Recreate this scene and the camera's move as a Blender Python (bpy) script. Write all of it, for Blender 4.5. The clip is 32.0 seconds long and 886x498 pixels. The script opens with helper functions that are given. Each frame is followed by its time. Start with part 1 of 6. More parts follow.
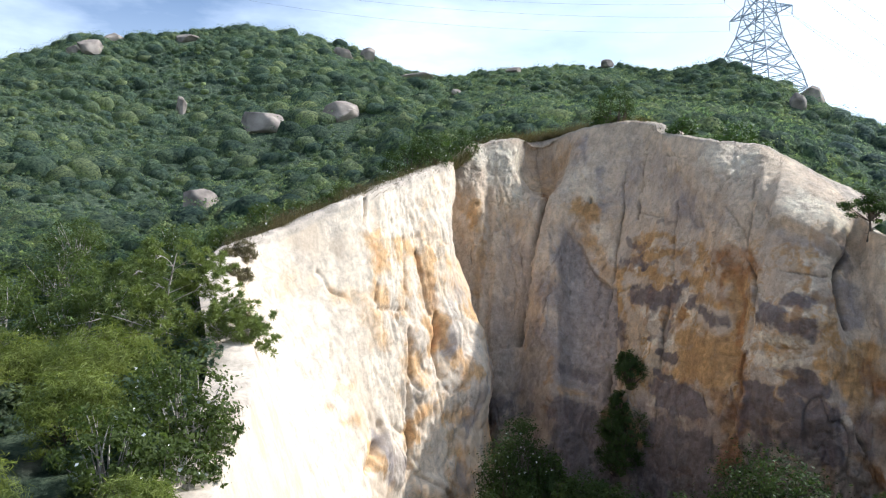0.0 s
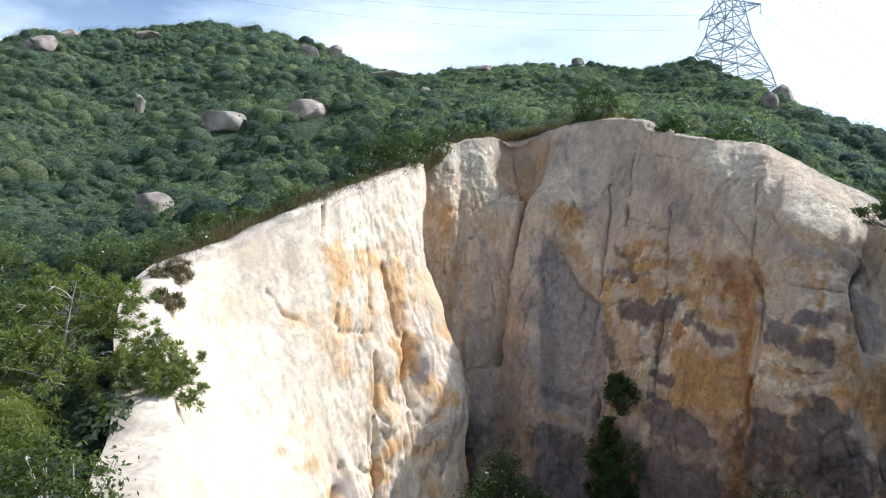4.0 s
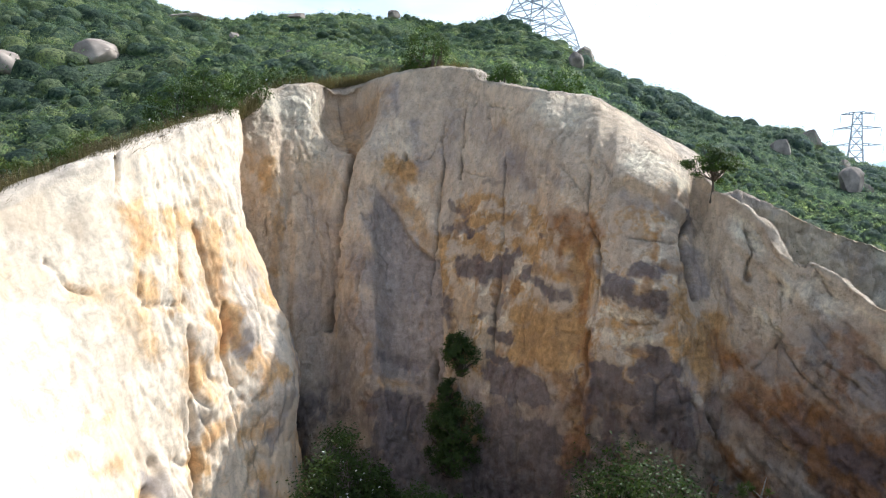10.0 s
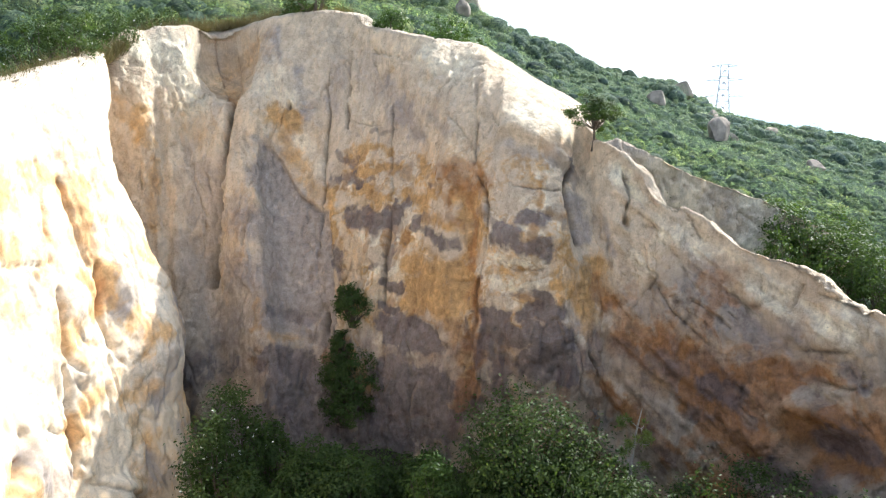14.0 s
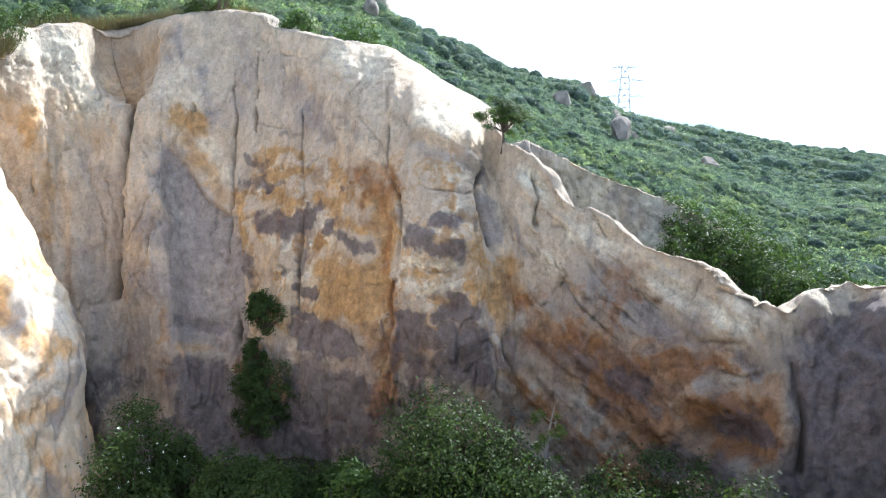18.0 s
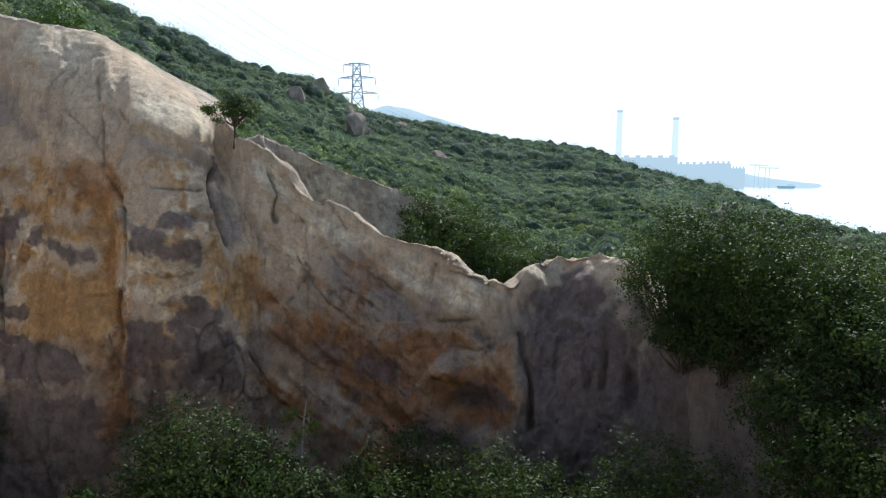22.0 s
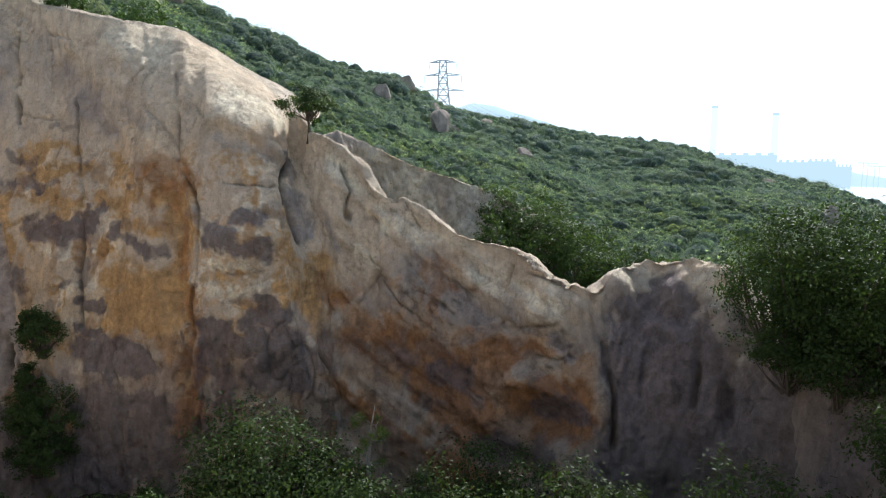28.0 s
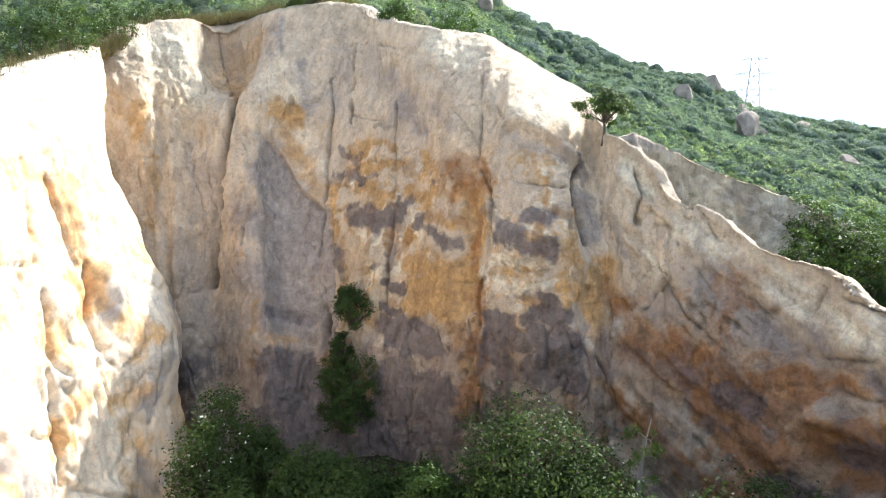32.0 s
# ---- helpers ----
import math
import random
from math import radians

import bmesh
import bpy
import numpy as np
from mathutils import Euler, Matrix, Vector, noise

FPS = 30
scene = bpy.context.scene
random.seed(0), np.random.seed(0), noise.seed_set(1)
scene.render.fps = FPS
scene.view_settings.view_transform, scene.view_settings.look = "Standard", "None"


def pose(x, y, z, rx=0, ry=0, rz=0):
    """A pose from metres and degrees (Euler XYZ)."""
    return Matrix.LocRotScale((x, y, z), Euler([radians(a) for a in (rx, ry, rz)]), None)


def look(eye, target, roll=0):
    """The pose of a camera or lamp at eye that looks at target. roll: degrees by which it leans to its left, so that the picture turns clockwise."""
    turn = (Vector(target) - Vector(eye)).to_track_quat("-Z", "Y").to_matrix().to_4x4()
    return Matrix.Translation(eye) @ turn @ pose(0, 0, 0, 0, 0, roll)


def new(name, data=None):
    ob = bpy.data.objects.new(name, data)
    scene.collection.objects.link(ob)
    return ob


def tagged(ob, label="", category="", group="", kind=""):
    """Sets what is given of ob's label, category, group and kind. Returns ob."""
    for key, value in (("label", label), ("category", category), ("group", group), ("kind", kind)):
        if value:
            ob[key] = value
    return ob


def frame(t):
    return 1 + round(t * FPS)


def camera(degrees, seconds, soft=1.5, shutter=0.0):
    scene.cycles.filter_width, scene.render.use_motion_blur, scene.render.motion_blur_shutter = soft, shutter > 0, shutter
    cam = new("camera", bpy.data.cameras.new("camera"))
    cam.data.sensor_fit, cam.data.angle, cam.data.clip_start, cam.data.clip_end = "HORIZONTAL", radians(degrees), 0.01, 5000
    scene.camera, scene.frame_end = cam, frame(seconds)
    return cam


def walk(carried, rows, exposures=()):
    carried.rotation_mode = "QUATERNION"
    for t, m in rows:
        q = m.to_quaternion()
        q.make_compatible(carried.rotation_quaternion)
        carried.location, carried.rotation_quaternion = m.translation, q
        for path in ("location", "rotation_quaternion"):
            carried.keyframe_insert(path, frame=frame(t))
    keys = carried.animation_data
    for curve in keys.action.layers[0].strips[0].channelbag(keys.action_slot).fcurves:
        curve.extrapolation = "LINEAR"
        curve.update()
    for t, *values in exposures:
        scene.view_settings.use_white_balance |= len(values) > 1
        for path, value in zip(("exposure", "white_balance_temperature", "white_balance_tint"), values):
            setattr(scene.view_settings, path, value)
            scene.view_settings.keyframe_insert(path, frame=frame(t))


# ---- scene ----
cam = camera(64.0, 32.0, soft=1.15)
PATH = [
    (0.0, pose(0.62, -5.93, -0.59, 87.90, -0.49, 5.22)),
    (0.5, pose(0.63, -5.76, -0.52, 87.94, -0.48, 5.25)),
    (1.0, pose(0.61, -5.46, -0.48, 87.97, -0.44, 5.28)),
    (1.5, pose(0.58, -5.04, -0.42, 88.00, -0.43, 5.33)),
    (2.0, pose(0.53, -4.48, -0.38, 88.01, -0.43, 5.36)),
    (2.5, pose(0.51, -3.96, -0.35, 88.01, -0.36, 5.43)),
    (4.5, pose(0.22, -1.78, -0.13, 87.83, -0.06, 1.33)),
    (5.0, pose(0.11, -1.18, -0.09, 87.85, -0.06, -0.11)),
    (5.5, pose(0.05, -0.59, -0.03, 87.80, -0.02, -1.24)),
    (6.0, pose(-0.00, -0.00, 0.00, 87.80, 0.00, -2.27)),
    (6.5, pose(0.01, 0.24, -0.02, 87.76, 0.02, -3.29)),
    (7.0, pose(-0.00, 0.24, -0.10, 87.73, 0.03, -5.25)),
    (7.5, pose(-0.04, 0.17, -0.19, 87.75, 0.00, -7.57)),
    (8.0, pose(-0.04, 0.12, -0.24, 87.72, 0.05, -9.91)),
    (8.5, pose(-0.08, 0.08, -0.27, 87.70, 0.07, -11.82)),
    (9.0, pose(-0.11, 0.07, -0.28, 87.69, 0.06, -11.91)),
    (9.5, pose(-0.10, 0.08, -0.28, 87.46, 0.05, -11.89)),
    (10.0, pose(-0.09, 0.10, -0.28, 84.33, 0.11, -11.84)),
    (10.5, pose(-0.01, 0.16, -0.24, 80.66, 0.14, -11.72)),
    (11.0, pose(0.02, 0.19, -0.24, 80.53, 0.14, -11.70)),
    (11.5, pose(0.03, 0.20, -0.21, 80.48, 0.12, -12.11)),
    (12.0, pose(0.04, 0.19, -0.23, 80.47, 0.16, -14.34)),
    (12.5, pose(0.05, 0.22, -0.26, 80.42, 0.18, -15.72)),
    (13.0, pose(0.05, 0.21, -0.29, 80.41, 0.19, -16.89)),
    (13.5, pose(0.03, 0.18, -0.32, 80.38, 0.18, -18.41)),
    (14.0, pose(0.00, 0.20, -0.32, 80.35, 0.20, -20.68)),
    (14.5, pose(0.00, 0.22, -0.32, 80.31, 0.22, -22.40)),
    (16.5, pose(0.02, 0.16, -0.22, 80.28, 0.32, -24.12)),
    (17.0, pose(0.01, 0.17, -0.21, 80.27, 0.30, -24.84)),
    (17.5, pose(0.00, 0.17, -0.18, 80.24, 0.28, -26.26)),
    (18.0, pose(-0.03, 0.16, -0.15, 80.21, 0.31, -27.77)),
    (18.5, pose(-0.03, 0.16, -0.15, 80.19, 0.35, -29.52)),
    (19.0, pose(-0.02, 0.16, -0.15, 80.16, 0.36, -31.35)),
    (19.5, pose(-0.02, 0.16, -0.17, 80.17, 0.38, -33.24)),
    (20.0, pose(-0.01, 0.17, -0.16, 80.10, 0.41, -35.20)),
    (20.5, pose(0.02, 0.17, -0.18, 80.03, 0.43, -37.46)),
    (21.0, pose(0.06, 0.16, -0.24, 80.04, 0.46, -41.08)),
    (21.5, pose(0.08, 0.14, -0.24, 79.91, 0.47, -45.05)),
    (22.0, pose(0.06, 0.12, -0.26, 79.79, 0.52, -48.52)),
    (22.5, pose(0.07, 0.13, -0.26, 79.68, 0.55, -50.62)),
    (23.0, pose(0.07, 0.11, -0.30, 79.64, 0.61, -51.29)),
    (23.5, pose(0.08, 0.13, -0.29, 79.61, 0.60, -51.38)),
    (24.0, pose(0.20, 0.19, -0.32, 79.61, 0.64, -51.52)),
    (24.5, pose(0.40, 0.33, -0.33, 79.58, 0.74, -51.65)),
    (26.5, pose(1.23, 0.87, -0.29, 79.50, 1.00, -50.24)),
    (27.0, pose(1.29, 0.89, -0.34, 79.61, 0.98, -46.83)),
    (27.5, pose(1.26, 0.89, -0.38, 79.64, 0.91, -43.74)),
    (28.0, pose(1.23, 0.87, -0.41, 79.68, 0.87, -41.67)),
    (28.5, pose(1.19, 0.85, -0.41, 79.74, 0.86, -38.50)),
    (29.0, pose(1.19, 0.89, -0.40, 79.84, 0.79, -35.13)),
    (29.5, pose(1.22, 0.95, -0.38, 79.87, 0.75, -31.98)),
    (30.0, pose(1.22, 0.97, -0.36, 79.91, 0.73, -28.98)),
    (30.5, pose(1.25, 1.01, -0.35, 79.94, 0.70, -25.59)),
    (31.0, pose(1.26, 0.98, -0.39, 80.02, 0.63, -21.65)),
    (31.5, pose(1.25, 0.94, -0.40, 80.11, 0.57, -18.67)),
    (32.0, pose(1.22, 0.96, -0.40, 80.07, 0.49, -18.57)),
]
walk(cam, PATH, [(0.0, 0.45, 5650, 12), (6.0, 0.40, 5650, 12), (9.0, 0.45, 5650, 12), (11.0, 0.82, 5950, 10), (14.0, 1.36, 6050, 10), (17.0, 1.46, 5650, 10), (19.0, 1.16, 5450, 10), (21.0, 0.55, 5650, 10), (23.0, -0.08, 5900, 10), (27.0, 0.15, 5900, 10), (28.5, 0.66, 5950, 10), (30.0, 1.18, 6000, 10), (32.0, 1.52, 6000, 10)])

# ---- sky, sun ----
SUN_AZ, SUN_EL = 66.0, 43.0          # degrees to the right of +y, degrees above the horizon
world = bpy.data.worlds.new("sky")
scene.world = world
world.use_nodes = True
wn, wl = world.node_tree.nodes, world.node_tree.links
wn.clear()
w_out = wn.new("ShaderNodeOutputWorld")
w_bg = wn.new("ShaderNodeBackground")
w_sky = wn.new("ShaderNodeTexSky")
w_sky.sky_type = "NISHITA"
w_sky.sun_disc = False
w_sky.sun_elevation = radians(SUN_EL)
w_sky.sun_rotation = radians(SUN_AZ)
w_sky.air_density, w_sky.dust_density, w_sky.ozone_density = 1.0, 0.6, 2.5
w_tc = wn.new("ShaderNodeTexCoord")
w_map = wn.new("ShaderNodeMapping")
w_map.inputs["Scale"].default_value = (1.0, 1.0, 3.2)
w_noise = wn.new("ShaderNodeTexNoise")
w_noise.inputs["Scale"].default_value = 1.7
w_noise.inputs["Detail"].default_value = 7.0
w_noise.inputs["Roughness"].default_value = 0.55
w_ramp = wn.new("ShaderNodeValToRGB")
w_ramp.color_ramp.elements[0].position, w_ramp.color_ramp.elements[1].position = 0.45, 0.72
w_mix = wn.new("ShaderNodeMix")
w_mix.data_type = "RGBA"
w_mix.inputs["B"].default_value = (10.2, 11.2, 12.0, 1)
wl.new(w_tc.outputs["Generated"], w_map.inputs["Vector"])
wl.new(w_map.outputs["Vector"], w_noise.inputs["Vector"])
wl.new(w_noise.outputs["Fac"], w_ramp.inputs["Fac"])
w_sep = wn.new("ShaderNodeSeparateXYZ")
wl.new(w_tc.outputs["Generated"], w_sep.inputs["Vector"])
w_low = wn.new("ShaderNodeMapRange")
w_low.inputs["From Min"].default_value, w_low.inputs["From Max"].default_value = 0.0, 0.30
w_low.inputs["To Min"].default_value, w_low.inputs["To Max"].default_value = 0.75, 0.05
wl.new(w_sep.outputs["Z"], w_low.inputs["Value"])
w_dot = wn.new("ShaderNodeVectorMath")
w_dot.operation = "DOT_PRODUCT"
w_dot.inputs[1].default_value = (math.sin(radians(SUN_AZ)), math.cos(radians(SUN_AZ)), 0.3)
wl.new(w_tc.outputs["Generated"], w_dot.inputs[0])
w_veil = wn.new("ShaderNodeMapRange")
w_veil.inputs["From Min"].default_value, w_veil.inputs["From Max"].default_value = 0.35, 1.0
wl.new(w_dot.outputs["Value"], w_veil.inputs["Value"])
w_max = wn.new("ShaderNodeMath")
w_max.operation = "MAXIMUM"
wl.new(w_ramp.outputs["Color"], w_max.inputs[0])
wl.new(w_low.outputs["Result"], w_max.inputs[1])
wl.new(w_max.outputs[0], w_mix.inputs["Factor"])
w_glow = wn.new("ShaderNodeMix")
w_glow.data_type = "RGBA"
w_glow.inputs["B"].default_value = (11.6, 12.9, 13.6, 1)
wl.new(w_veil.outputs["Result"], w_glow.inputs["Factor"])
wl.new(w_mix.outputs["Result"], w_glow.inputs["A"])
wl.new(w_sky.outputs["Color"], w_mix.inputs["A"])
wl.new(w_glow.outputs["Result"], w_bg.inputs["Color"])
w_bg.inputs["Strength"].default_value = 0.09
wl.new(w_bg.outputs["Background"], w_out.inputs["Surface"])

sun = new("sun", bpy.data.lights.new("sun", "SUN"))
sun.data.energy, sun.data.angle, sun.data.color = 4.6, radians(0.6), (1.0, 0.95, 0.87)
s_dir = Vector((math.sin(radians(SUN_AZ)) * math.cos(radians(SUN_EL)), math.cos(radians(SUN_AZ)) * math.cos(radians(SUN_EL)), math.sin(radians(SUN_EL))))
sun.matrix_world = look(s_dir * 300, (0, 0, 0))


# ---- materials ----
def shader(name, rough=0.8):
    m = bpy.data.materials.new(name)
    m.use_nodes = True
    b = m.node_tree.nodes["Principled BSDF"]
    b.inputs["Roughness"].default_value = rough
    return m, m.node_tree.nodes, m.node_tree.links, b


def ramp(nodes, stops):
    r = nodes.new("ShaderNodeValToRGB")
    els = r.color_ramp.elements
    while len(els) < len(stops):
        els.new(0.5)
    for e, (p, c) in zip(els, stops):
        e.position, e.color = p, (*c, 1)
    return r


def noise_node(nodes, links, scale, detail=6.0, rough=0.6, stretch=(1, 1, 1)):
    tc = nodes.new("ShaderNodeTexCoord")
    mp = nodes.new("ShaderNodeMapping")
    mp.inputs["Scale"].default_value = stretch
    n = nodes.new("ShaderNodeTexNoise")
    n.inputs["Scale"].default_value, n.inputs["Detail"].default_value, n.inputs["Roughness"].default_value = scale, detail, rough
    links.new(tc.outputs["Object"], mp.inputs["Vector"])
    links.new(mp.outputs["Vector"], n.inputs["Vector"])
    return n


def mixed(nodes, links, fac, a, b, mode="MIX"):
    m = nodes.new("ShaderNodeMix")
    m.data_type, m.blend_type = "RGBA", mode
    for socket, v in (("Factor", fac), ("A", a), ("B", b)):
        if isinstance(v, (int, float)):
            m.inputs[socket].default_value = v
        elif isinstance(v, tuple):
            m.inputs[socket].default_value = (*v, 1)
        else:
            links.new(v, m.inputs[socket])
    return m.outputs["Result"]


def maths(nodes, links, op, a, b=0.0):
    m = nodes.new("ShaderNodeMath")
    m.operation = op
    for k, v in ((0, a), (1, b)):
        if isinstance(v, (int, float)):
            m.inputs[k].default_value = v
        else:
            links.new(v, m.inputs[k])
    return m.outputs[0]


def bumped(nodes, links, bsdf, height, strength=0.5, distance=0.1):
    b = nodes.new("ShaderNodeBump")
    b.inputs["Strength"].default_value, b.inputs["Distance"].default_value = strength, distance
    links.new(height, b.inputs["Height"])
    links.new(b.outputs["Normal"], bsdf.inputs["Normal"])


def rock_material(name, base_a, base_b, pale, ochre, rust, dark, sand, grey, soft_edge, rough_tone=0.8, relief=0.8):
    """Weathered granite: two base tones, then stains and painted shade by the mesh's own attributes, their edges broken
    by grain.
    """
    m, n, l, b = shader(name, 0.92)
    mid = noise_node(n, l, 1.3, 8.0, 0.65)
    streak = noise_node(n, l, 1.1, 6.0, 0.6, (1, 1, 0.16))
    grain = noise_node(n, l, 6.0, 10.0, 0.75)
    blot = noise_node(n, l, 2.3, 7.0, 0.7)
    blot.inputs["Distortion"].default_value = 0.6
    b.inputs["Specular IOR Level"].default_value = 0.15
    r0 = n.new("ShaderNodeMapRange")
    r0.inputs["From Min"].default_value, r0.inputs["From Max"].default_value = 0.36, 0.64
    l.new(mid.outputs["Fac"], r0.inputs["Value"])
    col = mixed(n, l, r0.outputs["Result"], base_a, base_b)
    jitter = maths(n, l, "MULTIPLY", maths(n, l, "ADD", maths(n, l, "SUBTRACT", mid.outputs["Fac"], 0.5), maths(n, l, "MULTIPLY", maths(n, l, "SUBTRACT", grain.outputs["Fac"], 0.5), 0.6)), 1.0)
    jitter2 = maths(n, l, "MULTIPLY", maths(n, l, "SUBTRACT", streak.outputs["Fac"], 0.5), 0.7)
    for att, tone, lo, hi, most in (("grey", grey, 0.12, 0.95, 0.78), ("pale", pale, 0.15, 0.85, 0.85), ("ochre", ochre, 0.12, 0.85, 0.92), ("rust", rust, 0.14, 0.88, 0.92), ("dark", dark, 0.42 - soft_edge, 0.70 + soft_edge, 0.80), ("sand", sand, 0.35, 0.7, 0.8)):
        a = n.new("ShaderNodeAttribute")
        a.attribute_name = att
        v = maths(n, l, "ADD", a.outputs["Fac"], maths(n, l, "ADD", jitter, jitter2)) if att in ("dark", "sand") else maths(n, l, "ADD", a.outputs["Fac"], maths(n, l, "MULTIPLY", maths(n, l, "ADD", jitter, jitter2), 0.9))
        r = n.new("ShaderNodeMapRange")
        r.inputs["From Min"].default_value, r.inputs["From Max"].default_value, r.inputs["To Max"].default_value = lo, hi, most
        l.new(v, r.inputs["Value"])
        soft = ramp(n, [(0.36, tuple(c * 0.70 for c in tone)), (0.64, tuple(min(1, c * 1.25) for c in tone))])
        l.new(blot.outputs["Fac"], soft.inputs["Fac"])
        col = mixed(n, l, r.outputs["Result"], col, soft.outputs["Color"])
    ca = n.new("ShaderNodeAttribute")
    ca.attribute_name = "crack"
    cr = n.new("ShaderNodeMapRange")
    cr.inputs["From Min"].default_value, cr.inputs["From Max"].default_value, cr.inputs["To Max"].default_value = 0.15, 0.95, 0.8
    l.new(maths(n, l, "ADD", ca.outputs["Fac"], maths(n, l, "MULTIPLY", jitter2, 0.8)), cr.inputs["Value"])
    col = mixed(n, l, cr.outputs["Result"], col, tuple(0.30 * c for c in base_a))
    g = ramp(n, [(0.32, (0.66, 0.64, 0.64)), (0.43, (0.96, 0.96, 0.96)), (0.54, (1.02, 1.02, 1.02)), (0.68, (1.20, 1.19, 1.18))])
    l.new(grain.outputs["Fac"], g.inputs["Fac"])
    col = mixed(n, l, rough_tone, col, g.outputs["Color"], "MULTIPLY")
    g2 = ramp(n, [(0.35, (0.84, 0.83, 0.84)), (0.6, (1.10, 1.09, 1.07))])
    l.new(streak.outputs["Fac"], g2.inputs["Fac"])
    col = mixed(n, l, 0.8, col, g2.outputs["Color"], "MULTIPLY")
    fine = noise_node(n, l, 4.2, 8.0, 0.7, (1, 1, 0.22))
    pits = noise_node(n, l, 15.0, 6.0, 0.7)
    g3 = ramp(n, [(0.34, (0.72, 0.70, 0.69)), (0.50, (1.0, 1.0, 1.0)), (0.66, (1.14, 1.13, 1.12))])
    l.new(maths(n, l, "ADD", maths(n, l, "MULTIPLY", fine.outputs["Fac"], 0.6), maths(n, l, "MULTIPLY", pits.outputs["Fac"], 0.4)), g3.inputs["Fac"])
    col = mixed(n, l, rough_tone, col, g3.outputs["Color"], "MULTIPLY")
    l.new(col, b.inputs["Base Color"])
    h = maths(n, l, "ADD", maths(n, l, "MULTIPLY", mid.outputs["Fac"], 0.5), maths(n, l, "MULTIPLY", grain.outputs["Fac"], 1.0))
    bumped(n, l, b, h, relief, 0.18)
    return m


def leaf_material(name, tone, tone2, gloss=0.45, through_light=0.35, mottle=0.0, shine=0.25):
    """Foliage: a tone for each leaf and each plant; mottle: noise that paints lit clumps and shaded gaps on closed
    crowns.
    """
    m, n, l, b = shader(name, gloss)
    geo = n.new("ShaderNodeNewGeometry")
    r = ramp(n, [(0.0, tuple(c * 0.55 for c in tone)), (0.45, tone), (0.85, tone2), (1.0, tuple(min(1, c * 1.5) for c in tone2))])
    ton = n.new("ShaderNodeAttribute")
    ton.attribute_name = "tone"
    l.new(maths(n, l, "FRACT", maths(n, l, "ADD", maths(n, l, "MULTIPLY", geo.outputs["Random Per Island"], 0.42), maths(n, l, "MULTIPLY", ton.outputs["Fac"], 0.57))), r.inputs["Fac"])
    big = noise_node(n, l, 0.35, 3.0)
    r2 = ramp(n, [(0.35, (0.65, 0.7, 0.7)), (0.65, (1.15, 1.1, 0.95))])
    l.new(big.outputs["Fac"], r2.inputs["Fac"])
    col = mixed(n, l, 1.0, r.outputs["Color"], r2.outputs["Color"], "MULTIPLY")
    if mottle:
        clump = noise_node(n, l, 2.6, 8.0, 0.75)
        r3 = ramp(n, [(0.36, (0.32, 0.37, 0.38)), (0.48, (1.0, 1.02, 1.0)), (0.62, (1.75, 1.7, 1.4))])
        l.new(clump.outputs["Fac"], r3.inputs["Fac"])
        col = mixed(n, l, mottle, col, r3.outputs["Color"], "MULTIPLY")
        bumped(n, l, b, clump.outputs["Fac"], 1.0, 0.9)
    l.new(col, b.inputs["Base Color"])
    b.inputs["Specular IOR Level"].default_value = shine
    tr = n.new("ShaderNodeBsdfTranslucent")
    l.new(mixed(n, l, 1.0, col, (1.15, 1.25, 0.65), "MULTIPLY"), tr.inputs["Color"])
    mx = n.new("ShaderNodeMixShader")
    mx.inputs["Fac"].default_value = through_light
    l.new(b.outputs["BSDF"], mx.inputs[1])
    l.new(tr.outputs["BSDF"], mx.inputs[2])
    l.new(mx.outputs["Shader"], n["Material Output"].inputs["Surface"])
    return m


def plain(name, tone, rough=0.8, scale=3.0, vary=0.3, metal=0.0, bump=0.0):
    m, n, l, b = shader(name, rough)
    b.inputs["Metallic"].default_value = metal
    nz = noise_node(n, l, scale, 6.0)
    b.inputs["Specular IOR Level"].default_value = 0.5 if metal or rough < 0.7 else 0.05
    r = ramp(n, [(0.3, tuple(c * (1 - vary) for c in tone)), (0.7, tuple(min(1, c * (1 + vary)) for c in tone))])
    l.new(nz.outputs["Fac"], r.inputs["Fac"])
    l.new(r.outputs["Color"], b.inputs["Base Color"])
    if bump:
        bumped(n, l, b, nz.outputs["Fac"], bump, 0.1)
    return m


# haze put into the material: a dim base colour plus its own pale glow
def painted_haze(name, tone, glow):
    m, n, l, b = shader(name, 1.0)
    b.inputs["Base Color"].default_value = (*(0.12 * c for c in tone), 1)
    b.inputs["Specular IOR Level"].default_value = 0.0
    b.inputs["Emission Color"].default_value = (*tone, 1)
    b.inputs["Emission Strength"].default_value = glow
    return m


M_ROCK = rock_material("granite_face", (0.575, 0.445, 0.315), (0.775, 0.63, 0.455), (0.85, 0.725, 0.555), (0.53, 0.315, 0.13), (0.34, 0.16, 0.060), (0.140, 0.116, 0.122), (0.56, 0.47, 0.37), (0.345, 0.295, 0.275), 0.19, 1.0, 1.0)
M_WHITE = rock_material("pale_weathered_granite", (0.60, 0.475, 0.335), (0.70, 0.57, 0.415), (0.74, 0.625, 0.475), (0.60, 0.37, 0.17), (0.46, 0.24, 0.105), (0.25, 0.22, 0.21), (0.58, 0.49, 0.385), (0.29, 0.258, 0.25), 0.12, 0.40, 0.28)
M_BOULDER = plain("boulder_granite", (0.31, 0.26, 0.215), 0.9, 0.9, 0.6, 0, 1.0)
M_SOIL, so_n, so_l, so_b = shader("hill_soil", 1.0)
so_b.inputs["Specular IOR Level"].default_value = 0.0
so_a = so_n.new("ShaderNodeAttribute")
so_a.attribute_name = "bare"
so_z = noise_node(so_n, so_l, 0.9, 7.0)
